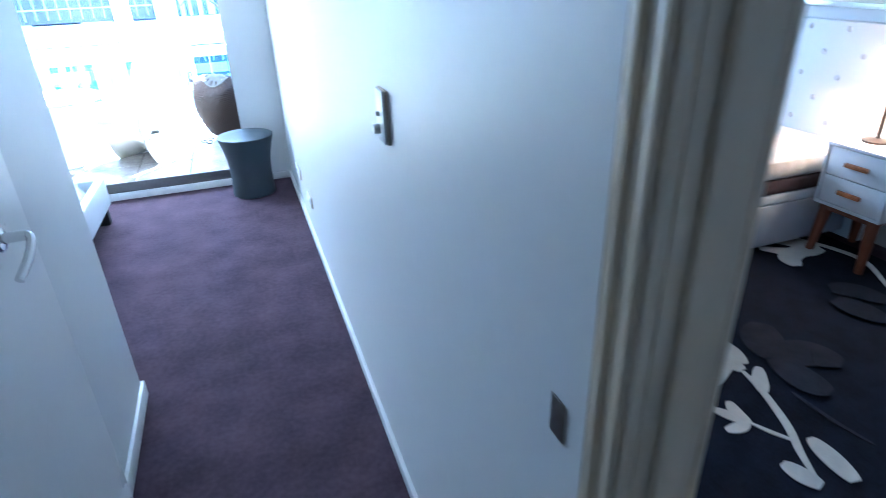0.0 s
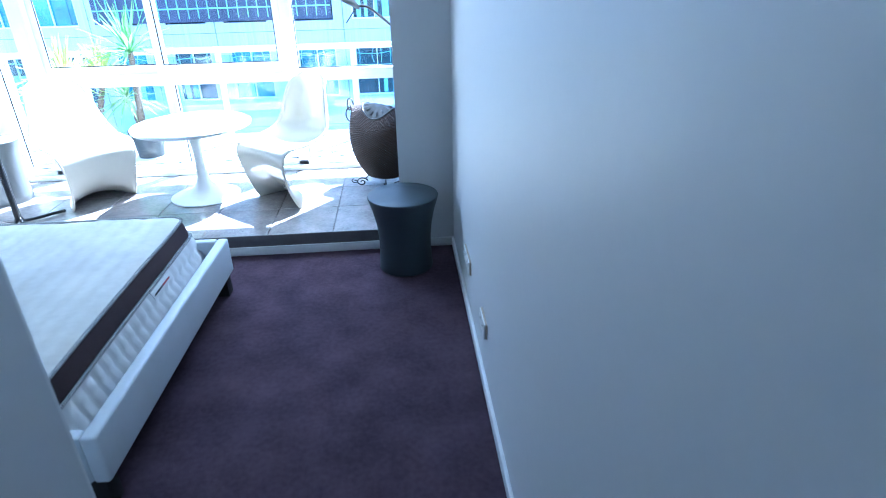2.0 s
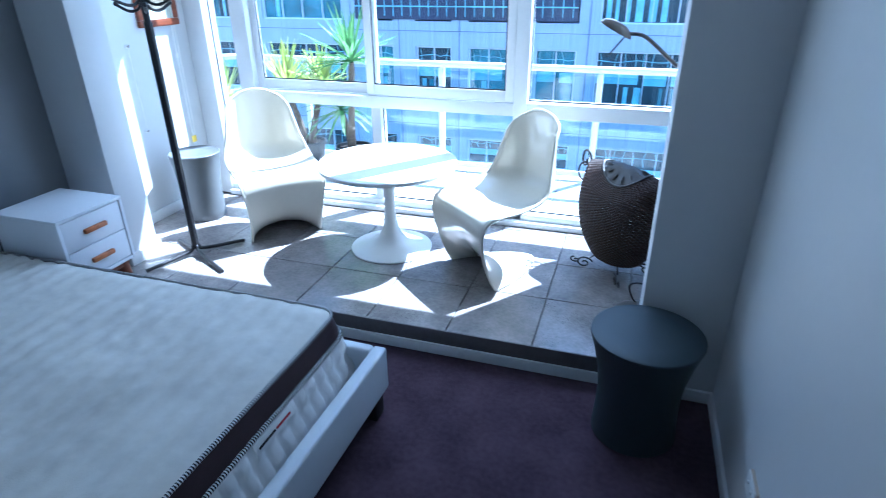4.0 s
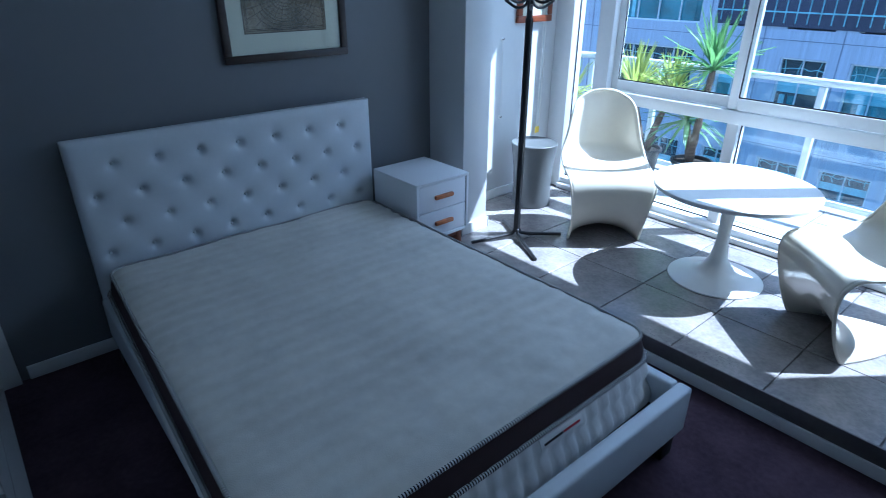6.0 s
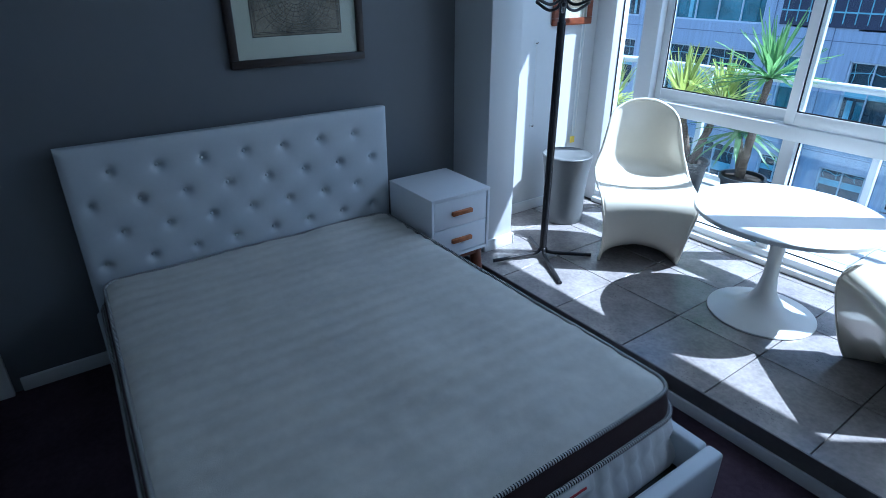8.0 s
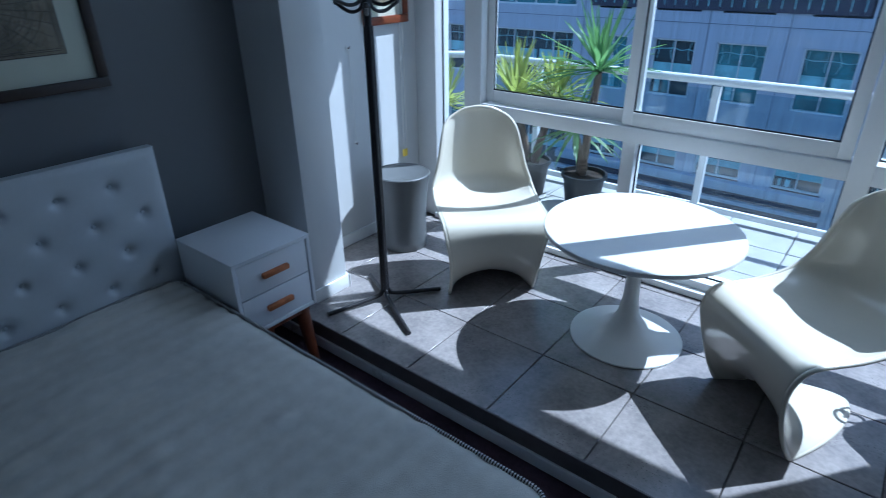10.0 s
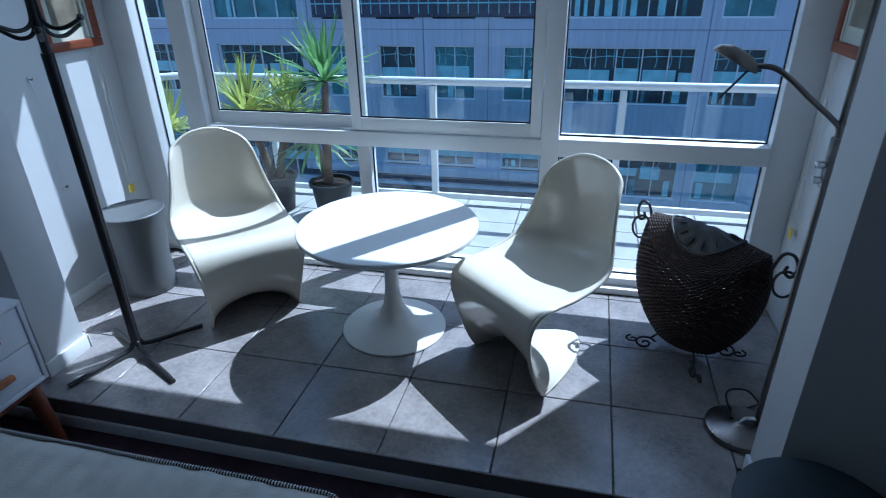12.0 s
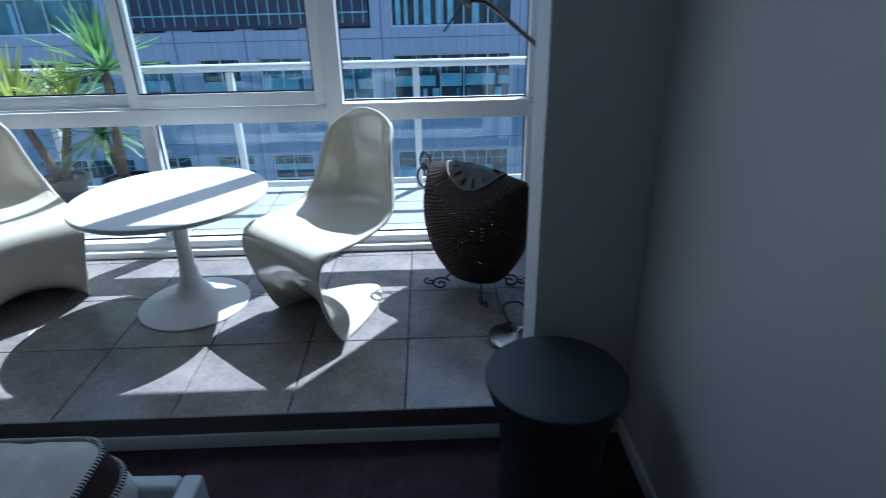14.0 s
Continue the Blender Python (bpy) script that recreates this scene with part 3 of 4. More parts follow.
# ---- entry door, standing open along the partition ----
door = tagged(new("door_1"), "plain white flush door standing open against the partition", "door", kind="structure")
part("leaf", boxm((-0.845, -4.05, 0.012, -0.80, -3.262, 2.05)), M_TRIM, door, "", 0.003)
hd = part("door_handle", lathe(bmesh.new(), [(0, 0), (0.026, 0), (0.027, 0.004), (0.024, 0.009), (0.011, 0.011), (0.010, 0.05), (0, 0.05)], 28), M_CHROME, door, "chrome round rose", loc=pose(-0.80, -3.44, 1.083, 0, 90, 0))
part("lever", tube(bmesh.new(), spline([(0.0, 0.0, 0.045), (0.0, -0.002, 0.054), (0.010, -0.014, 0.058), (0.032, -0.05, 0.054), (0.056, -0.088, 0.042)], 6), 0.0085, 10), M_CHROME, hd, "curved chrome lever")

# ---- bed ----
BED = pose(-3.255, -1.13, 0, 0, 0, -1.2)
bed = thing("bed", "white upholstered double bed with buttoned headboard on purple carpet", "bed", BED)


def headboard():
    """Front cushion with rows of deep buttons, closed at the back."""
    w, z0, z1, n, k = 1.445, 0.20, 1.015, 150, 88
    btn = []
    for r in range(5):
        z = 0.900 - 0.131 * r
        for c in (range(-4, 4) if r % 2 else range(-3, 4)):
            btn.append(((c + (0.5 if r % 2 else 0.0)) * 0.182 - 0.01, z))
    bm = bmesh.new()
    grid = []
    for i in range(n + 1):
        row = []
        y = -w / 2 + w * i / n
        for j in range(k + 1):
            z = z0 + (z1 - z0) * j / k
            e = min(w / 2 - abs(y), z1 - z)
            d = 0.016 * (1 - math.exp(-max(e, 0) / 0.014)) - 0.016
            for by, bz in btn:
                q = (y - by) ** 2 + (z - bz) ** 2
                if q < 0.012:
                    d -= 0.027 * math.exp(-q / 0.00030) + 0.009 * math.exp(-q / 0.0024)
            row.append(bm.verts.new((d, y, z)))
        grid.append(row)
    for i in range(n):
        for j in range(k):
            bm.faces.new((grid[i][j], grid[i + 1][j], grid[i + 1][j + 1], grid[i][j + 1]))
    rim = [grid[i][0] for i in range(n + 1)] + [grid[n][j] for j in range(1, k + 1)] + [grid[i][k] for i in range(n - 1, -1, -1)] + [grid[0][j] for j in range(k - 1, 0, -1)]
    back = [bm.verts.new((-0.058, v.co.y, v.co.z)) for v in rim]
    for a in range(len(rim)):
        b = (a + 1) % len(rim)
        bm.faces.new((rim[b], rim[a], back[a], back[b]))
    bm.faces.new(back)
    bmesh.ops.recalc_face_normals(bm, faces=bm.faces)
    return bm, btn


hb, btn = headboard()
head = part("headboard", hb, M_LEATHER, bed, "white buttoned leatherette headboard")
for by, bz in btn:
    if bz > 0.45:
        part("button", lathe(bmesh.new(), [(0.0075, -0.003), (0.007, 0.001), (0.004, 0.0025), (0, 0.003)], 12), M_LEATHER, head, loc=pose(-0.026, by, bz, 0, 90, 0))


def rail_box(x0, y0, x1, y1):
    return boxm((x0, y0, 0.125, x1, y1, 0.315))


part("side_rail", rail_box(0.0, 0.685, 1.935, 0.735), M_LEATHER, bed, "", 0.012, seg=3)
part("side_rail", rail_box(0.0, -0.735, 1.935, -0.685), M_LEATHER, bed, "", 0.012, seg=3)
part("foot_rail", rail_box(1.936, -0.735, 1.99, 0.735), M_LEATHER, bed, "", 0.012, seg=3)
part("slat_base", boxm((0.02, -0.68, 0.15, 1.93, 0.68, 0.202)), M_FOOT, bed, "dark slatted base")
for x, y in ((0.06, 0.69), (0.06, -0.69), (1.93, 0.69), (1.93, -0.69)):
    part("leg", boxm((x - 0.035, y - 0.035, 0, x + 0.035, y + 0.035, 0.13)), M_FOOT, bed, "square dark leg", 0.004)

# mattress
matt = thing("mattress", "bare white double mattress with brown border lying on the bed", "mattress", BED @ pose(0.022, 0.0, 0.205, 0, 0, 1.2))
ML, MW = 1.785, 1.35


def outline(x0, x1, hw, r, z, n=9):
    pts = []
    for cx, cy, a0 in ((x1 - r, hw - r, 0), (x0 + r, hw - r, 90), (x0 + r, -hw + r, 180), (x1 - r, -hw + r, 270)):
        for i in range(n):
            a = radians(a0 + 90 * i / (n - 1))
            pts.append((cx + r * math.cos(a), cy + r * math.sin(a), z))
    return pts


def band(z0, z1, grow, low, mid=0.006, rows=5):
    bm, prev = bmesh.new(), None
    for i in range(rows):
        t = i / (rows - 1)
        g = low + (grow - low) * t + mid * math.sin(math.pi * t)
        ring = [bm.verts.new(p) for p in outline(-g, ML + g, MW / 2 + g, 0.06 + g, z0 + (z1 - z0) * t)]
        if prev:
            for a in range(len(ring)):
                b = (a + 1) % len(ring)
                bm.faces.new((prev[a], prev[b], ring[b], ring[a]))
        prev = ring
    return bm, prev


def resample(pts, step):
    pts = [Vector(p) for p in pts] + [Vector(pts[0])]
    seg = [(b - a).length for a, b in zip(pts, pts[1:])]
    total = sum(seg)
    n = int(total / step)
    out, i, acc = [], 0, 0.0
    for k in range(n):
        s = total * k / n
        while i < len(seg) - 1 and acc + seg[i] < s:
            acc += seg[i]
            i += 1
        out.append(pts[i].lerp(pts[i + 1], (s - acc) / max(seg[i], 1e-9)))
    return out


def quilted(z0, z1):
    """Lower border with upright stitched channels."""
    pts = resample(outline(-0.022, ML + 0.022, MW / 2 + 0.022, 0.082, 0), 0.012)
    c = Vector((ML / 2, 0, 0))
    bm, prev = bmesh.new(), None
    for i in range(7):
        t = i / 6
        ring = []
        for k, p in enumerate(pts):
            s = k * 0.012 / 0.06
            puff = 0.016 * abs(math.sin(math.pi * s)) ** 0.6 * abs(math.sin(math.pi * t * 2)) ** 0.5
            q = p + (p - c).normalized() * puff
            ring.append(bm.verts.new((q.x, q.y, z0 + (z1 - z0) * t)))
        if prev:
            for a in range(len(ring)):
                b = (a + 1) % len(ring)
                bm.faces.new((prev[a], prev[b], ring[b], ring[a]))
        prev = ring
    return bm


part("border", quilted(0.0, 0.162), M_QUILT, matt, "white quilted lower border", sharp=2)
bm, _ = band(0.160, 0.248, 0.003, 0.024, 0.004)
part("border_band", bm, M_BROWN, matt, "dark brown border band", sharp=2)
# top panel, softly domed with faint dents
bm = bmesh.new()
nx, ny = 150, 90
grid = [[None] * (ny + 1) for _ in range(nx + 1)]
for i in range(nx + 1):
    for j in range(ny + 1):
        x, y = ML * i / nx, -MW / 2 + MW * j / ny
        ex, ey = min(x, ML - x), MW / 2 - abs(y)
        r = 0.06
        if ex < r and ey < r:
            v = Vector((r - ex, r - ey))
            if v.length > 0:
                f = max(v.x, v.y) / v.length
                v = v * f
            x = (r - v.x) if x < ML / 2 else ML - r + v.x
            y = (MW / 2 - r + v.y) * (1 if y > 0 else -1)
            ex, ey = r - v.x, r - v.y
            e = max(0.0, r - v.length)
        else:
            e = min(ex, ey)
        z = 0.246 + 0.018 * (1 - math.exp(-e / 0.035)) + 0.007 * noise.noise((x * 5, y * 5, 0)) + 0.0045 * noise.noise((x * 16, y * 16, 3)) + (0.0042 * math.exp(-x * 1.1) + 0.0012) * math.sin(x * 74 + 1.5 * noise.noise((x * 3, y * 3, 4))) * (0.6 + 0.8 * noise.noise((x * 2, y * 4, 9)))
        grid[i][j] = bm.verts.new((x, y, z))
for i in range(nx):
    for j in range(ny):
        bm.faces.new((grid[i][j], grid[i + 1][j], grid[i + 1][j + 1], grid[i][j + 1]))
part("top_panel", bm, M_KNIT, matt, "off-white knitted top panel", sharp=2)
for z, g in ((0.248, 0.006), (0.160, 0.033)):
    path = resample(outline(-g, ML + g, MW / 2 + g, 0.06 + g, z), 0.02)
    pp = part("piping", tube(bmesh.new(), path, 0.0064, 8, closed=True), M_CORDW, matt, "striped black and white piping", sharp=2)
    dots = resample(outline(-g, ML + g, MW / 2 + g, 0.06 + g, z), 0.0088)
    bm = bmesh.new()
    for a, b in zip(dots, dots[1:] + dots[:1]):
        d = (b - a).normalized()
        tube(bm, [a, a + d * 0.0042 + Vector((0, 0, 0.0004))], 0.0071, 6)
    tagged(part("piping_stripes", bm, M_CORDB, pp, "black thread stripes"), kind="stuff")
# woven maker's mark as plain bars
part("label_patch", boxm((ML + 0.026, 0.095, 0.113, ML + 0.0374, 0.285, 0.150)), M_QUILT, matt, "white woven patch", 0.002)
part("label_mark", boxm((ML + 0.0375, 0.11, 0.126, ML + 0.0395, 0.19, 0.132)), M_CORDB, matt, "dark woven mark")
part("label_mark", boxm((ML + 0.0375, 0.196, 0.126, ML + 0.0395, 0.27, 0.132)), mat("red_thread", (0.35, 0.02, 0.03), 0.7), matt, "red woven mark")

# the soft mattress spreads towards the foot on its wardrobe side
for ob in matt.children_recursive:
    for v in ob.data.vertices:
        foot = max(0.0, v.co.x / ML)
        v.co.y -= 0.10 * foot * (0.5 - v.co.y / MW)
        v.co.x += 0.055 * foot * max(0.0, 1 - v.co.z / 0.16)
        v.co.z += 0.006 * noise.noise((v.co.x * 3.1, v.co.y * 3.1, 2)) * min(1.0, v.co.z / 0.16)


# ---- nightstand ----
def nightstand(name, m, label, group=""):
    """Front faces +x; the origin is on the floor under the back's middle."""
    t = thing(name, label, "nightstand", m, group)
    D, W2, Z0, Z1 = 0.39, 0.183, 0.303, 0.638
    for nm, b in (("side_panel", (0, -W2, Z0, D, -W2 + 0.016, Z1 - 0.016)), ("side_panel", (0, W2 - 0.016, Z0, D, W2, Z1 - 0.016)), ("top", (0, -W2, Z1 - 0.016, D + 0.002, W2, Z1)),
                  ("bottom_panel", (0, -W2 + 0.016, Z0, D, W2 - 0.016, Z0 + 0.016)), ("back_panel", (0, -W2 + 0.016, Z0 + 0.016, 0.012, W2 - 0.016, Z1 - 0.016))):
        part(nm, boxm(b), M_NIGHT, t, "", 0.0015)
    for z0, z1 in ((Z0 + 0.02, 0.466), (0.470, Z1 - 0.02)):
        d = part("drawer", boxm((0.02, -W2 + 0.02, z0, D - 0.004, W2 - 0.02, z1)), M_NIGHT, t, "white drawer front", 0.002)
        zc = (z0 + z1) / 2
        part("handle", boxm((D - 0.004, -0.062, zc - 0.011, D + 0.016, 0.062, zc + 0.011)), M_WOOD, d, "orange wooden bar handle", 0.004)
    part("apron", boxm((0.03, -W2 + 0.03, Z0 - 0.03, D - 0.02, W2 - 0.03, Z0)), M_WOOD_SHADED, t, "wooden under-frame")
    for x, y, sx, sy in ((0.06, -0.13, -1, -1), (0.06, 0.13, -1, 1), (D - 0.05, -0.13, 1, -1), (D - 0.05, 0.13, 1, 1)):
        part("leg", tube(bmesh.new(), [(x + sx * 0.03, y + sy * 0.02, 0), (x, y, Z0 - 0.005)], [0.020, 0.034], 12), M_WOOD_SHADED, t, "splayed tapered wooden leg", sharp=1.2)
    return t


nightstand("nightstand", pose(-3.21, -0.243, 0), "white two-drawer nightstand with orange wooden handles beside the bed")


# ---- pictures ----
def picture(name, m, label, w, h, fw, frame_mat, mount, print_box, lines):
    """Hangs on a wall that faces +x; local y runs along it, z up from its bottom edge."""
    t = thing(name, label, "picture", m)
    bm = bmesh.new()
    abox(bm, 0, -w / 2, 0, 0.028, w / 2, fw)
    abox(bm, 0, -w / 2, h - fw, 0.028, w / 2, h)
    abox(bm, 0, -w / 2, fw, 0.0275, -w / 2 + fw, h - fw)
    abox(bm, 0, w / 2 - fw, fw, 0.0275, w / 2, h - fw)
    part("frame", bm, frame_mat, t, "", 0.005)
    part("mount", boxm((0.004, -w / 2 + fw, fw, 0.010, w / 2 - fw, h - fw)), M_MOUNT, t, "cream mount board")
    y0, z0, y1, z1 = print_box
    pr = part("print", boxm((0.0102, y0, z0, 0.012, y1, z1)), M_PRINT, t, "faded sepia print")
    if lines:
        bm = bmesh.new()
        cy, cz = (y0 + y1) / 2, z0 + (z1 - z0) * 0.42
        for r in (0.03, 0.045, 0.06, 0.08, 0.1, 0.112, 0.13, 0.15):
            tube(bm, [(0.0123, cy + r * 1.15 * math.cos(a * math.pi / 20), cz + r * math.sin(a * math.pi / 20)) for a in range(40)], 0.001, 4, closed=True)
        abox(bm, 0.0121, cy - 0.03, cz - 0.008, 0.0127, cy + 0.03, cz + 0.008)
        for s in (0.012, 0.018):
            for b in ((y0 + s, z0 + s, y1 - s, z0 + s + 0.002), (y0 + s, z1 - s - 0.002, y1 - s, z1 - s), (y0 + s, z0 + s, y0 + s + 0.002, z1 - s), (y1 - s - 0.002, z0 + s, y1 - s, z1 - s)):
                abox(bm, 0.0121, b[0], b[1], 0.0126, b[2], b[3])
        for k in range(24):
            a = 2 * math.pi * k / 24 + 0.1
            tube(bm, [(0.0123, cy + 0.03 * math.cos(a), cz + 0.03 * math.sin(a)), (0.0123, max(y0, min(y1, cy + 0.24 * math.cos(a))), max(z0, min(z1, cz + 0.16 * math.sin(a))))], 0.0009, 4)
        for b in ((y0, z0, y1, z0 + 0.003), (y0, z1 - 0.003, y1, z1), (y0, z0, y0 + 0.003, z1), (y1 - 0.003, z0, y1, z1)):
            abox(bm, 0.0121, b[0], b[1], 0.0128, b[2], b[3])
        part("ink_lines", bm, M_INK, pr, "dark engraved circles and rays")
    g = part("glazing", boxm((0.016, -w / 2 + fw, fw, 0.018, w / 2 - fw, h - fw)), M_GLASS, t, "picture glass")
    g.visible_shadow = False
    return t


picture("picture", pose(XH, -0.79, 1.241), "engraved map print in a dark wooden frame above the bed", 0.655, 0.62, 0.036, M_FRAME, True, (-0.215, 0.127, 0.215, 0.505), True)
picture("picture", pose(AL, 1.055, 1.325), "small print in a reddish wooden frame on the alcove wall", 0.34, 0.42, 0.042, M_FRAME2, True, (-0.09, 0.1, 0.09, 0.33), False)
picture("picture", pose(AR, 1.1, 1.325, 0, 0, 180), "small print in a reddish wooden frame by the window", 0.34, 0.42, 0.042, M_FRAME2, True, (-0.09, 0.1, 0.09, 0.33), False)

# ---- coat rack ----
rack = thing("coat_rack", "black metal coat rack with splayed feet beside the pillar", "coat rack", pose(-2.80, 0.34, STEP))
feet = ((-0.109, -0.278), (0.297, -0.159), (0.163, 0.233), (-0.22, 0.113))
for i, (fx, fy) in enumerate(feet):
    d = Vector((fx, fy, 0)).normalized() * 0.011
    L = Vector((fx, fy, 0))
    part("leg", tube(bmesh.new(), spline([(d.x, d.y, 1.28), (d.x, d.y, 0.6), (d.x, d.y, 0.12), (d.x * 1.6, d.y * 1.6, 0.055), (L.x * 0.2, L.y * 0.2, 0.028), (L.x, L.y, 0.011)], 7), 0.0105, 10), M_BLACK, rack, "bent black tube", sharp=1.5)
for i in range(6):
    a = radians(60 * i + 15)
    c, s = math.cos(a), math.sin(a)
    for z, l in ((1.33, 0.14),) if i % 2 else ((1.36, 0.15),):
        h = part("hook", tube(bmesh.new(), spline([(0.012 * c, 0.012 * s, z + 0.20), (0.014 * c, 0.014 * s, z + 0.06), (0.03 * c, 0.03 * s, z + 0.012), (0.08 * c, 0.08 * s, z), (l * c, l * s, z + 0.03)], 6), 0.0075, 8), M_BLACK, rack, "curved black hook", sharp=1.5)
        part("knob", lathe(bmesh.new(), [(0, -0.013), (0.009, -0.009), (0.013, 0), (0.009, 0.009), (0, 0.013)], 14), M_BLACK, h, loc=(l * c, l * s, z + 0.034))
part("pole", tube(bmesh.new(), [(0, 0, 1.2), (0, 0, 1.72)], 0.016, 14), M_BLACK, rack)
part("finial", lathe(bmesh.new(), [(0, 1.70), (0.022, 1.71), (0.026, 1.735), (0.018, 1.76), (0, 1.765)], 16), M_BLACK, rack)


# ---- cantilever chairs ----
def s_chair():
    """One sheet from the back's rim over the seat and the knee down to a tail on the floor.
    Each row: middle (y, z), half width, and the edge's (y, z); the base is an arch with its two tips in front."""
    rows = [(-.416, .834, .018, -.416, .833), (-.419, .832, .066, -.417, .825), (-.424, .824, .114, -.412, .804), (-.430, .795, .160, -.392, .775), (-.434, .73, .188, -.352, .728),
            (-.434, .64, .208, -.322, .64), (-.428, .55, .227, -.302, .556), (-.408, .47, .246, -.282, .498), (-.345, .413, .254, -.255, .463),
            (-.225, .389, .256, -.195, .436), (-.10, .395, .255, -.098, .418), (.0, .411, .252, .002, .414), (.055, .411, .250, .056, .408),
            (.092, .390, .246, .092, .382), (.104, .345, .238, .108, .330), (.086, .282, .226, .100, .262), (.038, .195, .217, .080, .182),
            (-.045, .105, .213, .056, .110), (-.15, .044, .213, .032, .054), (-.265, .015, .214, .012, .018), (-.395, .004, .215, .0, .0)]
    mid = spline([Vector((a, b, c)) for a, b, c, _, _ in rows], 4)
    edge = spline([Vector((a, b, 0)) for _, _, _, a, b in rows], 4)
    bm, nv, grid = bmesh.new(), 28, []
    k = len(mid)
    for i, (m, e) in enumerate(zip(mid, edge)):
        q = i / (k - 1)
        base = min(1.0, max(0.0, (q - 0.62) / 0.2))
        back = min(1.0, max(0.0, (0.5 - q) / 0.15))
        row = []
        for j in range(nv + 1):
            v = -1 + 2 * j / nv
            a = v * math.pi / 2
            x = m.z * ((1 - base) * v + base * (0.55 * v + 0.45 * math.sin(a)))
            o = (1 - base) * abs(v) ** (2.2 + 0.7 * back) + base * abs(v) ** 1.55
            row.append(bm.verts.new((x, m.x + (e.x - m.x) * o, max(0.0, m.y + (e.y - m.y) * o))))
        grid.append(row)
    for i in range(k - 1):
        for j in range(nv):
            bm.faces.new((grid[i][j], grid[i][j + 1], grid[i + 1][j + 1], grid[i + 1][j]))
    rim = [r[0] for r in grid] + grid[-1][1:] + [r[-1] for r in grid[-2::-1]] + grid[0][-2:0:-1]
    return bm, [v.co.copy() for v in rim]


def place_chair(m, label):
    t = thing("cantilever_chair", label, "chair", m, "chairs at the round table")
    bm, rim = s_chair()
    ob = part("shell", bm, M_PLASTIC, t, "one-piece moulded glossy white plastic shell", sharp=3)
    so = ob.modifiers.new("thickness", "SOLIDIFY")
    so.thickness, so.offset = 0.013, 0.0
    part("rolled_edge", tube(bmesh.new(), rim, 0.0085, 8, closed=True), M_PLASTIC, t, "rounded plastic edge", sharp=3)
    return t


place_chair(pose(-2.428, 0.726, STEP + 0.008, 0, 0, -133.2), "white moulded S-shaped plastic chair turned from the grey bin")
place_chair(pose(-1.175, 0.566, STEP + 0.008, 0, 0, 138.2), "white moulded S-shaped plastic chair in sunlight beside the wicker basket")

# ---- table ----
tab = thing("tulip_table", "round white pedestal table standing on the tiled platform", "table", pose(-1.737, 0.772, STEP))
part("base", lathe(bmesh.new(), [(0, 0.002), (0.236, 0.0), (0.242, 0.004), (0.24, 0.009), (0.20, 0.022), (0.13, 0.042), (0.075, 0.075), (0.046, 0.125), (0.034, 0.20), (0.031, 0.29), (0.035, 0.37), (0.048, 0.43), (0.075, 0.465), (0.125, 0.482), (0.125, 0.487), (0, 0.487)], 72), M_TABLE, tab, "flared white pedestal")
part("under_dish", lathe(bmesh.new(), [(0, 0.487), (0.20, 0.487), (0.27, 0.495), (0.30, 0.506), (0, 0.506)], 72), M_TABLE, tab)
part("tabletop", lathe(bmesh.new(), [(0, 0.5065), (0.345, 0.5065), (0.387, 0.5085), (0.393, 0.513), (0.393, 0.528), (0.390, 0.531), (0, 0.5315)], 96), M_TABLE, tab, "round white lacquered top")

# ---- stool, bin ----
stool = thing("stool", "dark teal waisted plastic stool in the corner on carpet", "stool", pose(-0.308, -0.255, 0))
part("body", lathe(bmesh.new(), [(0, 0.002), (0.150, 0.0), (0.156, 0.006), (0.153, 0.06), (0.149, 0.14), (0.150, 0.20), (0.158, 0.28), (0.178, 0.37), (0.196, 0.428), (0.199, 0.438)], 72), M_STOOL, stool)
part("seat", lathe(bmesh.new(), [(0.199, 0.438), (0.198, 0.446), (0.192, 0.449), (0.12, 0.447), (0, 0.446)], 72), M_STOOL, stool, "flat dark seat disc")
bin_ = thing("bin", "grey waisted plastic bin on the tiles near the pillar", "bin", pose(-3.15, 0.87, STEP))
part("body", lathe(bmesh.new(), [(0, 0.003), (0.128, 0.0), (0.133, 0.006), (0.133, 0.05), (0.131, 0.15), (0.135, 0.26), (0.146, 0.36), (0.158, 0.43), (0.160, 0.436)], 64), M_BIN, bin_)
part("lid", lathe(bmesh.new(), [(0.160, 0.436), (0.160, 0.442), (0.154, 0.446), (0.148, 0.441), (0.08, 0.439), (0, 0.438)], 64), M_BIN, bin_, "flat pale grey top")

# ---- floor lamp ----
lamp = thing("floor_lamp", "satin chrome floor lamp with a reading arm behind the short wall", "floor lamp", pose(-0.262, 0.385, STEP))
part("base", lathe(bmesh.new(), [(0, 0.001), (0.113, 0.0), (0.118, 0.006), (0.115, 0.024), (0.09, 0.036), (0.03, 0.037), (0.018, 0.045), (0, 0.045)], 56), M_NICKEL, lamp, loc=(-0.05, 0.0, 0))
part("pole", tube(bmesh.new(), [(0, 0, 0.03), (0, 0, 2.05)], 0.0105, 14), M_NICKEL, lamp)
part("foot_stem", tube(bmesh.new(), [(-0.05, 0, 0.04), (-0.04, 0, 0.06), (0, 0, 0.065)], 0.009, 10), M_CHROME, lamp)
part("cable", tube(bmesh.new(), spline([(0.0, 0.012, 0.12), (-0.045, 0.03, 0.16), (-0.10, 0.035, 0.15), (-0.10, 0.05, 0.1), (-0.05, 0.09, 0.02), (0.08, 0.2, 0.006), (0.2, 0.5, 0.006)], 6), 0.004, 8), M_BLACK, lamp, "black power cable")
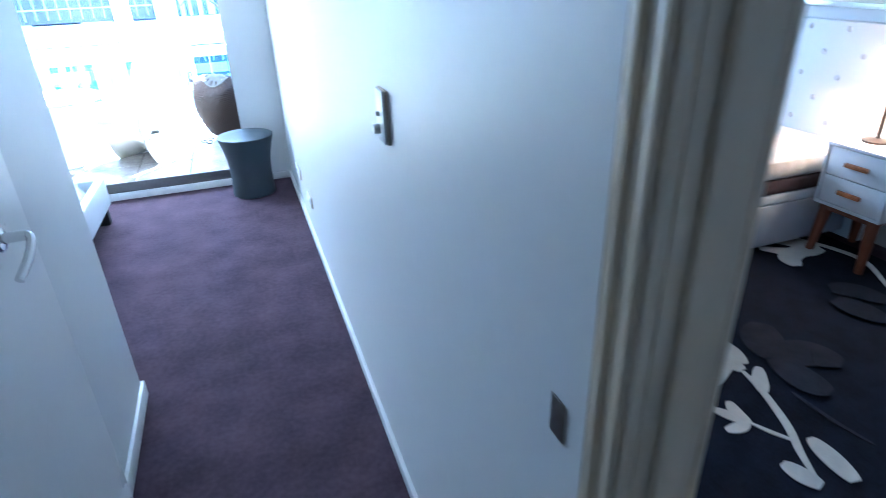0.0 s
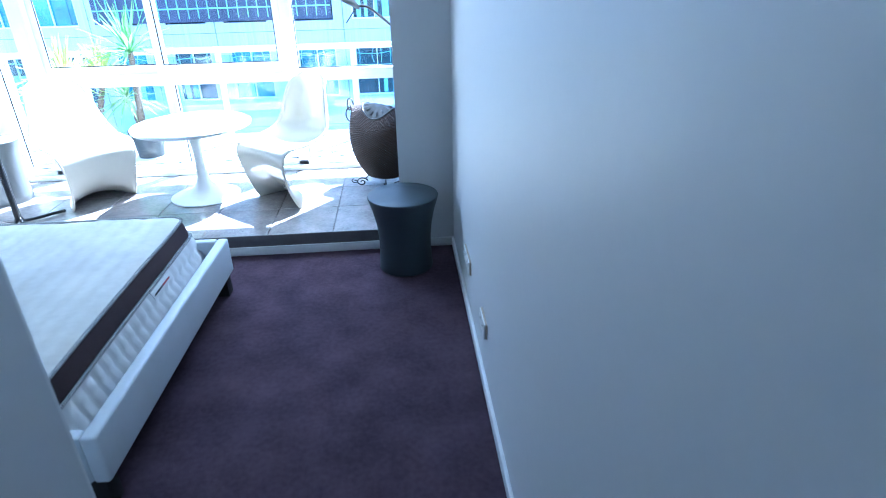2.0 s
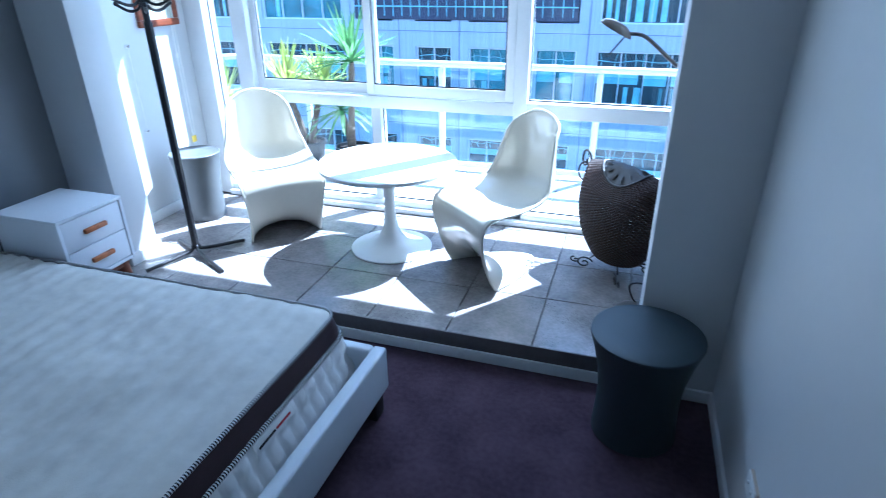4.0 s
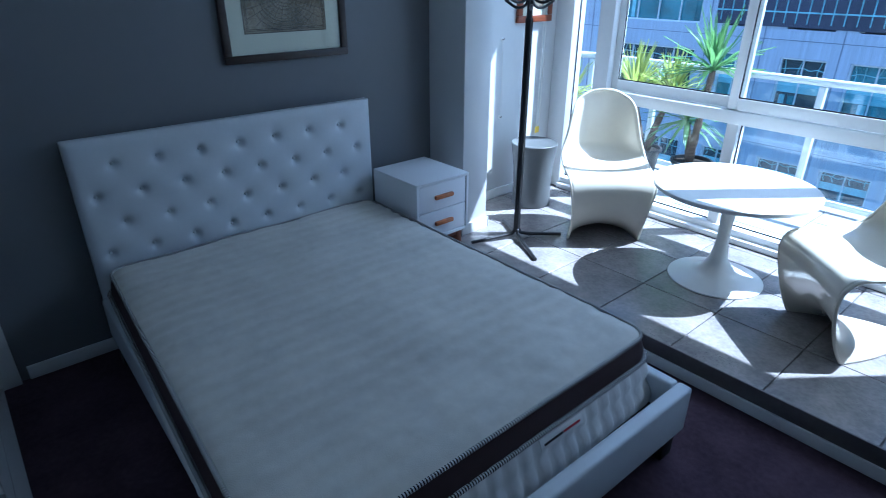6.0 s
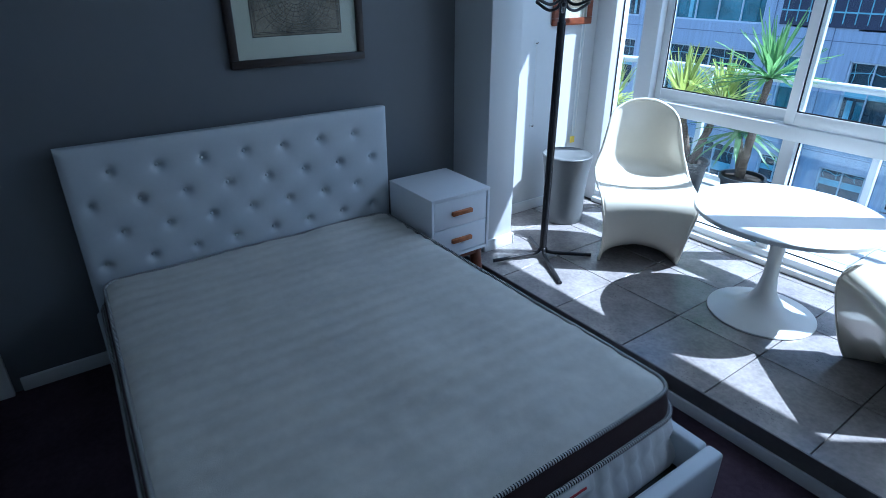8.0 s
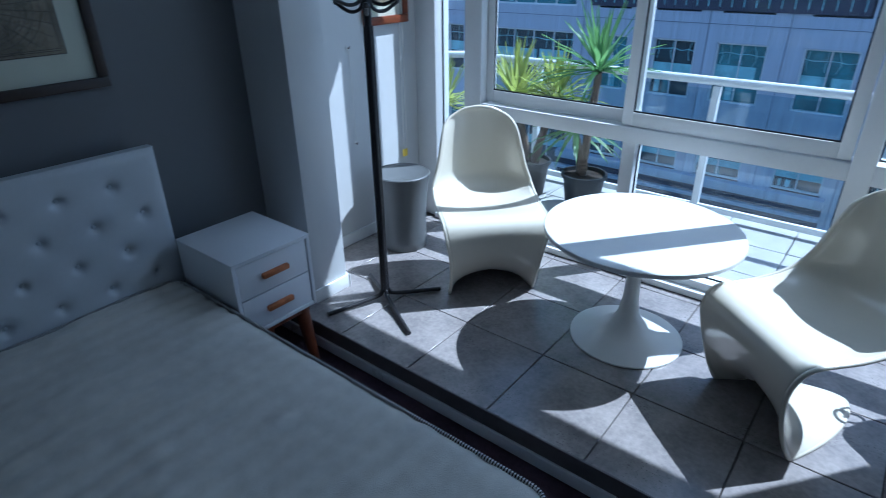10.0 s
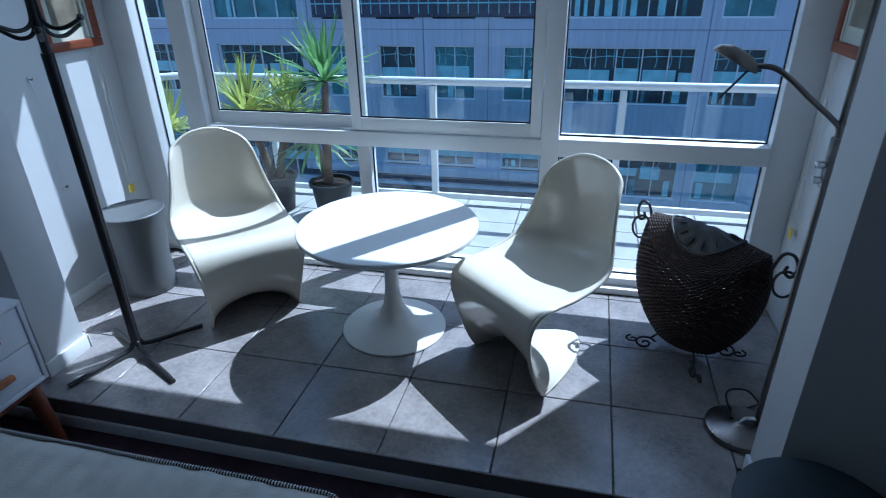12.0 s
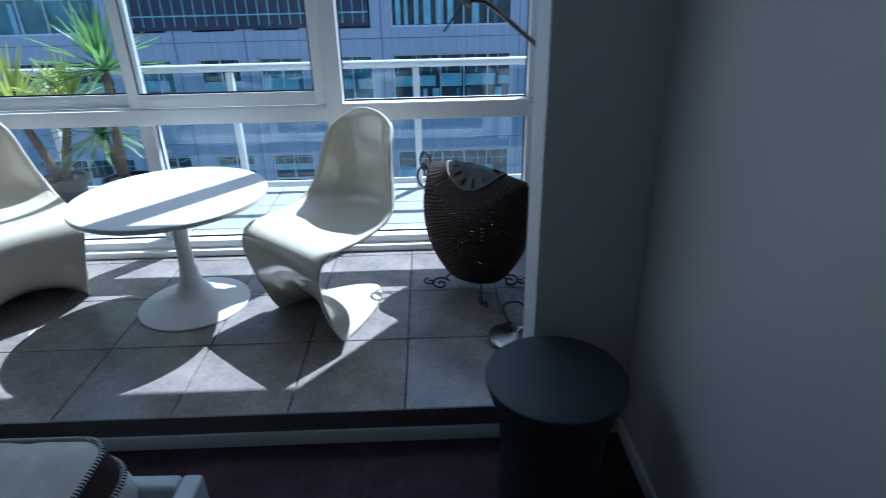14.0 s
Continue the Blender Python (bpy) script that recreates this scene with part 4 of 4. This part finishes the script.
cl = part("clamp", boxm((-0.014, -0.014, 0.93, 0.014, 0.014, 1.08)), M_NICKEL, lamp, "joint clamp", 0.004)
for z in (0.955, 1.0):
    part("knob", lathe(bmesh.new(), [(0, 0), (0.010, 0), (0.011, 0.004), (0.011, 0.02), (0, 0.022)], 14), M_CHROME, cl, loc=pose(-0.016, 0, z, 0, -90, 0))
part("arm", tube(bmesh.new(), spline([(0, 0, 1.06), (-0.004, 0, 1.10), (-0.020, 0, 1.123), (-0.09, 0, 1.180), (-0.155, 0, 1.234), (-0.20, 0, 1.262), (-0.25, 0, 1.266)], 7), 0.008, 10), M_NICKEL, lamp, "bent reading arm")
shade = part("lamp_head", lathe(bmesh.new(), [(0.0, 0.030), (0.025, 0.027), (0.045, 0.012), (0.052, -0.008), (0.050, -0.010), (0.042, 0.006), (0.022, 0.02), (0, 0.023)], 32), M_NICKEL, lamp, "oval metal reading shade", loc=pose(-0.298, 0, 1.284, 0, 28, 0) @ Matrix.Diagonal((1.35, 0.8, 0.9, 1)))
part("bulb", lathe(bmesh.new(), [(0, 0.012), (0.015, 0.008), (0.018, -0.004), (0, -0.01)], 16), M_SWITCH, shade)
part("switch_rod", tube(bmesh.new(), [(-0.258, 0, 1.262), (-0.325, 0, 1.175)], 0.0035, 8), M_BLACK, lamp, "thin black rod")


# ---- wicker basket ----
def basket():
    """A purse-shaped basket: long axis x, woven of flat strands on uprights."""
    t = thing("wicker_basket", "dark woven wicker basket with iron handles on scrolled feet", "basket", pose(-0.445, 0.845, STEP, 0, 0, -43))
    A, B = 0.260, 0.19

    def shell(u, h):
        """u round the body, h from 0 (bottom) to 1 (rim)."""
        prof = (0.30 + 0.70 * math.sin(math.pi * min(1, h * 0.62 + 0.06)) ** 0.75)
        lean = 1.0 + 0.05 * h
        x = A * prof * lean * math.cos(u)
        y = B * prof * math.sin(u) * (1 - 0.28 * h * h)
        z = 0.075 + 0.40 * h + 0.085 * h * h * (math.cos(u) ** 2) - 0.05 * h ** 3 * math.sin(u) ** 2
        return Vector((x, y, z))

    n = 108
    weave = bmesh.new()
    rows = 44
    for r in range(rows):
        h = 0.03 + 0.95 * r / (rows - 1)
        pts = []
        for i in range(n * 2):
            u = math.pi * i / n
            p = shell(u, h)
            q = Vector((p.x / A ** 2, p.y / B ** 2, 0)).normalized()
            w = 0.0045 * (1 if ((i // 2) + r) % 2 else -1)
            pts.append(p + q * w)
        tube(weave, pts, 0.0050, 5, closed=True)
    tagged(part("weave", weave, M_WICKER, t, "dark brown woven strands", sharp=3), kind="stuff")
    stakes = bmesh.new()
    for i in range(54):
        u = 2 * math.pi * i / 54
        tube(stakes, [shell(u, h / 10) for h in range(0, 11)], 0.0035, 5)
    tagged(part("upright", stakes, M_WICKER, t, "dark brown uprights", sharp=3), kind="stuff")
    base = bmesh.new()
    ring = [shell(2 * math.pi * i / 48, 0.0) for i in range(48)]
    c = base.verts.new((0, 0, 0.07))
    vs = [base.verts.new(p) for p in ring]
    for i in range(48):
        base.faces.new((c, vs[(i + 1) % 48], vs[i]))
    part("bottom", base, M_WICKER, t)
    # lid: domed, woven rim with an iron plate
    def lid(a, s, lift):
        p = shell(a, 1.0)
        return Vector((p.x * s, p.y * s, p.z * s + (1 - s) * 0.60 + lift))
    lw = bmesh.new()
    for r in range(18):
        s = 1.0 - 0.024 * r
        tube(lw, [lid(math.pi * i / 60, s, 0.004 * (1 if ((i // 2) + r) % 2 else -1)) for i in range(120)], 0.0052, 5, closed=True)
    l = tagged(part("lid", lw, M_WICKER, t, "woven lid rim", sharp=3), kind="stuff")
    pl = bmesh.new()
    prev = None
    for s in (0.60, 0.55, 0.45, 0.34, 0.2, 0.1):
        ring = [pl.verts.new(lid(2 * math.pi * i / 48, s, 0.008 + 0.006 * math.sin(i * math.pi / 2) * (s > 0.35))) for i in range(48)]
        if prev:
            for i in range(48):
                pl.faces.new((prev[i], prev[(i + 1) % 48], ring[(i + 1) % 48], ring[i]))
        prev = ring
    pl.faces.new(prev)
    part("lid_plate", pl, M_IRON, l, "oval dark embossed metal plate", sharp=2)
    part("plate_rim", tube(bmesh.new(), [lid(2 * math.pi * i / 60, 0.61, 0.010) for i in range(60)], 0.006, 8, closed=True), M_IRON, l)
    for k in range(14):
        a = 2 * math.pi * k / 14
        part("petal", tube(bmesh.new(), [lid(a, 0.36, 0.012), lid(a, 0.44, 0.014), lid(a, 0.53, 0.012)], [0.002, 0.005, 0.002], 8), M_IRON, l)
    # handles with a hanging ring
    for sx in (-1, 1):
        x0 = sx * (0.262 if sx > 0 else 0.245)
        h = part("handle", tube(bmesh.new(), spline([(x0 * 0.98, 0, 0.47), (x0 * 1.05, 0, 0.54), (x0 * 1.14, 0, 0.595), (x0 * 1.28, 0, 0.60), (x0 * 1.35, 0, 0.56), (x0 * 1.29, 0, 0.52), (x0 * 1.2, 0, 0.53), (x0 * 1.22, 0, 0.555)], 6), 0.0062, 8), M_IRON, t, "scrolled iron handle", sharp=2)
        part("ring", tube(bmesh.new(), [(x0 * 1.24 + 0.030 * math.cos(a * math.pi / 14), 0.02 * math.cos(a * math.pi / 14), 0.485 + 0.052 * math.sin(a * math.pi / 14)) for a in range(28)], 0.0052, 8, closed=True), M_IRON, h, "hanging iron ring")
    # scrolled feet
    for sx, sy in ((-1, -1), (1, -1), (-1, 1), (1, 1)):
        pts = []
        for a in range(26):
            th = a * 0.36
            r = 0.006 + 0.0016 * a
            pts.append((sx * (0.118 + r * math.cos(th) * 0.8), sy * (0.115 + r * math.cos(th) * 0.6), 0.042 + 0.75 * r * math.sin(th)))
        pts = pts + [(sx * 0.11, sy * 0.09, 0.06), (sx * 0.08, sy * 0.065, 0.10)]
        low = min(p[2] for p in pts) - 0.005
        f = part("foot", tube(bmesh.new(), [(x, y, z - low) for x, y, z in pts], 0.005, 7), M_IRON, t, "scrolled iron foot", sharp=2)
        pts2 = [(sx * (0.165 + (0.004 + 0.0014 * a) * math.cos(-a * 0.4) * 0.8), sy * (0.138 + (0.004 + 0.0014 * a) * math.cos(a * 0.4) * 0.6), 0.03 + 0.6 * (0.004 + 0.0014 * a) * math.sin(a * 0.4)) for a in range(20)]
        part("scroll", tube(bmesh.new(), pts2, 0.0045, 7), M_IRON, f, sharp=2)
    return t


basket()


# ---- balcony plants ----
def crown(rng, n, ln, spread, droop):
    bm = bmesh.new()
    for k in range(n):
        az = rng.uniform(0, 2 * math.pi)
        el = radians(rng.uniform(*spread))
        L = ln * rng.uniform(0.7, 1.1)
        w = rng.uniform(0.010, 0.016)
        d = Vector((math.cos(az) * math.cos(el), math.sin(az) * math.cos(el), math.sin(el)))
        side = d.cross(Vector((0, 0, 1))).normalized()
        up = side.cross(d)
        prev = None
        for i in range(7):
            s = i / 6
            c = d * (L * s) + Vector((0, 0, -droop * L * s * s * math.cos(el))) + Vector((0, 0, 0.02 * rng.random()))
            ww = w * (0.6 + 1.4 * s if s < 0.3 else 1.02 * (1 - ((s - 0.3) / 0.7) ** 2)) + 0.0006
            row = [bm.verts.new(c - side * ww + up * 0.003), bm.verts.new(c - up * 0.002), bm.verts.new(c + side * ww + up * 0.003)]
            if prev:
                for j in range(2):
                    bm.faces.new((prev[j], prev[j + 1], row[j + 1], row[j]))
            prev = row
    return bm


def plant(m, label, stems, pot_r, pot_h, seed):
    rng = random.Random(seed)
    t = thing("potted_plant", label, "plant", m, "plants on the balcony")
    part("pot", lathe(bmesh.new(), [(0, 0), (pot_r * 0.75, 0), (pot_r * 0.96, pot_h * 0.9), (pot_r * 1.06, pot_h * 0.9), (pot_r * 1.06, pot_h), (pot_r * 0.95, pot_h), (pot_r * 0.93, pot_h * 0.9)], 40), M_POT, t, "dark plastic pot")
    part("soil", lathe(bmesh.new(), [(pot_r * 0.935, pot_h * 0.9), (0, pot_h * 0.93)], 40), M_SOIL, t)
    for sx, sy, bx, by, h, n, ln, spread, droop, lm in stems:
        k = 12
        tr = part("trunk", tube(bmesh.new(), [(bx + (sx - bx) * (i / k) ** 1.3, by + (sy - by) * (i / k) ** 1.3, pot_h * 0.9 + (h - pot_h * 0.9) * i / k) for i in range(k + 1)], [0.03 - 0.010 * i / k + 0.004 * (i % 2) for i in range(k + 1)], 10), M_TRUNK, t, "ringed bare trunk", sharp=2)
        part("crown", crown(rng, n, ln, spread, droop), lm, tr, "spiky sword-shaped leaves", sharp=3, loc=(sx, sy, h))
    return t


plant(pose(-2.66, 2.2, 0.05), "tall spiky palm in a dark pot on the balcony", [(0.03, 0, -0.02, 0, 0.93, 64, 0.46, (-5, 85), 0.2, M_LEAF2), (-0.12, 0.05, -0.04, 0.03, 0.52, 44, 0.38, (-20, 70), 0.35, M_LEAF2)], 0.15, 0.25, 3)
plant(pose(-3.10, 2.22, 0.05), "bushy yellow-green yucca in a dark pot on the balcony", [(-0.16, 0.0, -0.03, 0, 0.66, 120, 0.42, (0, 88), 0.22, M_LEAF), (0.15, 0.03, 0.03, 0, 0.70, 80, 0.36, (0, 85), 0.22, M_LEAF)], 0.14, 0.26, 7)
plant(pose(-3.85, 2.15, 0.05), "young yucca in a dark pot at the balcony corner", [(0.0, 0.0, 0, 0, 0.56, 60, 0.40, (5, 85), 0.25, M_LEAF)], 0.13, 0.24, 9)

# ---- blind cords and tags ----
for nm, x, y0, lab in (("blind_cord", AL + 0.02, 1.15, "beaded roller blind cord hanging on the alcove wall"), ("blind_cord", AR - 0.02, 1.19, "beaded roller blind cord by the window")):
    t = thing(nm, lab, "blind cord", pose(x, y0, 0))
    for dy in (0.0, 0.026):
        bm = tube(bmesh.new(), [(0, dy, 0.62), (0, dy, 2.4)], 0.0028, 6)
        part("cord", bm, M_CORD, t)
    part("connector", lathe(bmesh.new(), [(0, 1.12), (0.006, 1.12), (0.007, 1.135), (0.006, 1.15), (0, 1.15)], 10), M_SWITCH, t)
    part("loop", tube(bmesh.new(), [(0, 0.013 + 0.013 * math.cos(a * math.pi / 8), 0.62 - 0.012 * math.sin(a * math.pi / 8)) for a in range(9)], 0.0016, 6), M_CORD, t)
    part("tag", boxm((-0.001, -0.012, 0.55, 0.001, 0.03, 0.595)), M_YELLOW, t, "yellow warning tag")

# ---- wall plates ----
def plate(name, label, category, y, z, w, h, knobs):
    t = thing(name, label, category, pose(XR, y, z))
    part("back_box", boxm((-0.008, -w / 2, -h / 2, 0, w / 2, h / 2)), M_SWTAN, t, "yellowed mounting block", 0.002)
    part("plate", boxm((-0.014, -w / 2 + 0.001, -h / 2 + 0.001, -0.0082, w / 2 - 0.001, h / 2 - 0.001)), M_SWITCH, t, "white cover plate", 0.003)
    for ky, kz, r, d in knobs:
        part("knob", lathe(bmesh.new(), [(0, 0), (r, 0), (r * 0.96, d * 0.8), (r * 0.8, d), (0, d)], 24), M_SWITCH, t, "white knob", loc=pose(-0.014, ky, kz, 0, -90, 0))
    return t


plate("light_switch", "white dimmer switch plate with two round knobs", "light switch", -3.415, 1.232, 0.07, 0.122, [(0.005, 0.005, 0.006, 0.008), (0.008, -0.03, 0.012, 0.016)])
sw2 = thing("light_switch", "small grey metal plate near the doorway", "light switch", pose(XR, -4.216, 1.022))
part("plate", boxm((-0.003, -0.016, -0.03, 0, 0.016, 0.03)), M_NICKEL, sw2, "", 0.001)
for y in (-0.75, -0.86):
    plate("power_outlet", "white double power outlet above the skirting", "power outlet", y, 0.295, 0.10, 0.07, [(-0.02, 0.01, 0.006, 0.005), (0.02, 0.01, 0.006, 0.005)])
plate("power_outlet", "white double power outlet above the skirting", "power outlet", -1.36, 0.285, 0.14, 0.07, [(-0.03, 0.01, 0.006, 0.005), (0.03, 0.01, 0.006, 0.005)])

for y, z in ((0.764, 1.232), (0.768, 0.72)):
    hk = thing("wall_hook", "small white hook on the alcove wall", "hook", pose(AL, y, z))
    part("base", lathe(bmesh.new(), [(0, 0), (0.012, 0), (0.011, 0.004), (0, 0.005)], 16), M_SWITCH, hk, loc=pose(0, 0, 0, 0, 90, 0))
    part("peg", tube(bmesh.new(), [(0.004, 0, 0), (0.018, 0, -0.002), (0.022, 0, 0.008)], 0.003, 8), M_NICKEL, hk)

part("cord", tube(bmesh.new(), spline([(0.012, -0.008, 0.508), (0.014, -0.003, 0.26), (0.012, 0.0, 0.002)], 5), 0.0012, 5), M_CORD, hk, "thin pale cord up to the other hook")

# ---- second bedroom, through the doorway ----
bed2 = thing("bed", "bed with pale base and white mattress in the second bedroom", "bed", pose(3.0, -1.78, 0))
part("base", boxm((-2.0, -0.76, 0.05, -0.08, 0.76, 0.30)), M_BASE, bed2, "pale fabric base", 0.01)
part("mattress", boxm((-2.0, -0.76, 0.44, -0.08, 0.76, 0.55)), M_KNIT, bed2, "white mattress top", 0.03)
part("border_band", boxm((-1.995, -0.757, 0.36, -0.085, 0.757, 0.44)), M_BROWN, bed2, "dark brown border", 0.01)
part("lower_border", boxm((-1.995, -0.757, 0.30, -0.085, 0.757, 0.36)), M_QUILT, bed2, "white lower border", 0.01)
hb2 = part("headboard", boxm((-0.075, -0.85, 0.0, -0.005, 0.85, 1.18)), M_LEATHER, bed2, "pale buttoned headboard", 0.015)
for r in range(5):
    for c in range(7):
        y, z = -0.72 + 0.24 * c + (0.12 if r % 2 else 0), 0.62 + 0.13 * r
        if abs(y) < 0.8:
            part("button", lathe(bmesh.new(), [(0.016, 0), (0.012, 0.006), (0, 0.008)], 12), M_BASE, hb2, loc=pose(-0.077, y, z, 0, -90, 0))
ns2 = nightstand("nightstand", pose(2.96, -2.76, 0, 0, 0, 180), "pale two-drawer nightstand with wooden legs beside a lit lamp")
lamp2 = thing("table_lamp", "small table lamp with a glowing white shade on the nightstand", "table lamp", pose(2.76, -2.69, 0.638))
part("stand", lathe(bmesh.new(), [(0, 0), (0.07, 0), (0.07, 0.01), (0.012, 0.02), (0.010, 0.26), (0, 0.26)], 28), M_FRAME, lamp2, "dark slim stand")
part("shade", lathe(bmesh.new(), [(0.125, 0.24), (0.09, 0.46), (0.086, 0.46), (0.121, 0.24)], 40), M_SHADE, lamp2, "glowing fabric shade")
bulb = new("table_lamp_bulb", bpy.data.lights.new("table_lamp_bulb", "POINT"))
bulb.data.energy, bulb.data.color, bulb.data.shadow_soft_size = 0.7, (1.0, 0.78, 0.55), 0.08
bulb.location = (2.76, -2.69, 0.96)
art2 = thing("picture", "large pale print in a silver frame above the second bed", "picture", pose(3.02, -2.0, 1.24))
part("frame", boxm((-0.03, -1.2, 0, 0, 1.2, 0.03), (-0.03, -1.2, 0.77, 0, 1.2, 0.8), (-0.03, -1.2, 0.03, 0, -1.17, 0.77), (-0.03, 1.17, 0.03, 0, 1.2, 0.77)), M_CHROME, art2, "", 0.003)
part("print", boxm((-0.012, -1.17, 0.03, -0.002, 1.17, 0.77)), M_MOUNT, art2, "pale print")
rug = thing("rug", "black rug with ivory and charcoal flower sprigs", "rug", pose(0, 0, 0))
part("field", boxm((0.60, -4.15, 0.001, 2.85, -2.4, 0.011)), M_RUG, rug, "", 0.004)


def sprig(pts, w, m, z=0.0115, tip=0.2):
    """A flat ribbon of pile along a bent line, pointed at its end."""
    pts = spline([(x, y, z) for x, y in pts], 8)
    bm, prev = bmesh.new(), None
    k = len(pts) - 1
    for i, p in enumerate(pts):
        d = (pts[min(i + 1, k)] - pts[max(i - 1, 0)]).normalized()
        s = d.cross(Vector((0, 0, 1)))
        q = i / k
        ww = w * (tip + (1 - tip) * math.sin(math.pi * min(1.0, q * 0.9 + 0.08)) ** 0.7) * 0.5
        row = [bm.verts.new(p - s * ww), bm.verts.new(p - s * ww + Vector((0, 0, 0.004))), bm.verts.new(p + s * ww + Vector((0, 0, 0.004))), bm.verts.new(p + s * ww)]
        if prev:
            for j in range(3):
                bm.faces.new((prev[j], prev[j + 1], row[j + 1], row[j]))
        prev = row
    bmesh.ops.recalc_face_normals(bm, faces=bm.faces)
    part("sprig", bm, m, rug)


for k, (w, m, pts) in enumerate((
    (0.05, M_RUGW, ((1.337, -3.468), (1.314, -3.592), (1.256, -3.762), (1.194, -3.879), (1.145, -3.993))),
    (0.03, M_RUGW, ((1.218, -3.826), (1.181, -3.767), (1.150, -3.703))),
    (0.09, M_RUGW, ((1.144, -3.709), (1.143, -3.655), (1.162, -3.589))),
    (0.08, M_RUGW, ((1.144, -3.703), (1.114, -3.652), (1.082, -3.598))),
    (0.08, M_RUGW, ((1.144, -3.703), (1.097, -3.711), (1.049, -3.705))),
    (0.12, M_RUGW, ((1.337, -3.468), (1.328, -3.404), (1.315, -3.358))),
    (0.16, M_RUGW, ((1.336, -3.395), (1.251, -3.426), (1.166, -3.497))),
    (0.14, M_RUGW, ((1.364, -3.439), (1.382, -3.348), (1.387, -3.265))),
    (0.10, M_RUGW, ((1.308, -3.600), (1.348, -3.542), (1.405, -3.476))),
    (0.13, M_RUGW, ((1.243, -4.034), (1.258, -3.931), (1.270, -3.841))),
    (0.12, M_RUGW, ((1.138, -4.008), (1.117, -3.950), (1.103, -3.892))),
    (0.16, M_RUGW, ((2.474, -2.795), (2.332, -2.778), (2.187, -2.654))),
    (0.16, M_RUGW, ((2.489, -2.764), (2.400, -2.681), (2.321, -2.601))),
    (0.2, M_RUGW, ((2.450, -2.745), (2.252, -2.798), (2.198, -2.898))),
    (0.06, M_RUGW, ((2.444, -2.621), (2.525, -2.820), (2.534, -3.006), (2.387, -3.250))),
    (0.3, M_RUGG, ((1.499, -3.460), (1.553, -3.340), (1.638, -3.242))),
    (0.3, M_RUGG, ((1.499, -3.460), (1.637, -3.482), (1.701, -3.589))),
    (0.25, M_RUGG, ((1.499, -3.460), (1.493, -3.606), (1.517, -3.701))),
    (0.25, M_RUGG, ((2.145, -3.136), (2.236, -3.207), (2.272, -3.334))),
    (0.25, M_RUGG, ((2.080, -3.218), (2.106, -3.335), (2.124, -3.441))),
    (0.03, M_RUGG, ((1.392, -3.646), (1.399, -3.818), (1.422, -3.950))),
)):
    sprig([(1.075 * x - 0.01, y + 0.15) for x, y in pts], w * 0.6, m, 0.0115 + 0.0007 * k)

# ---- floor tiles of the platform ----
tiles = tagged(new("tiled_floor"), "grey stone-look square floor tiles with dark joints", "tiles", kind="structure")
PITCH, X0T, Y0T = 0.4, -0.754, 0.012
cuts = {}


def tile_mesh(w, d):
    key = (round(w, 3), round(d, 3))
    if key not in cuts:
        cuts[key] = mesh_of("tile", boxm((0, 0, 0, w, d, 0.012)), M_TILE, 0.0025, seg=1)
    return cuts[key]


for i in range(-8, 4):
    x0, x1 = max(AL, X0T + PITCH * i), min(AR, X0T + PITCH * (i + 1))
    if x1 - x0 < 0.03:
        continue
    y = Y0T - 0.016
    edges = [y, Y0T + 0.412, Y0T + 0.812, Y0T + 1.212, WY - 0.06]
    for a, b in zip(edges, edges[1:]):
        if x0 >= -0.36 and b < 0.45 and a < 0.2:
            a = 0.2
        o = new("tile", tile_mesh(x1 - x0 - 0.004, b - a - 0.004))
        o.parent = tiles
        o.location = (x0 + 0.002, a + 0.002, STEP - 0.0118)
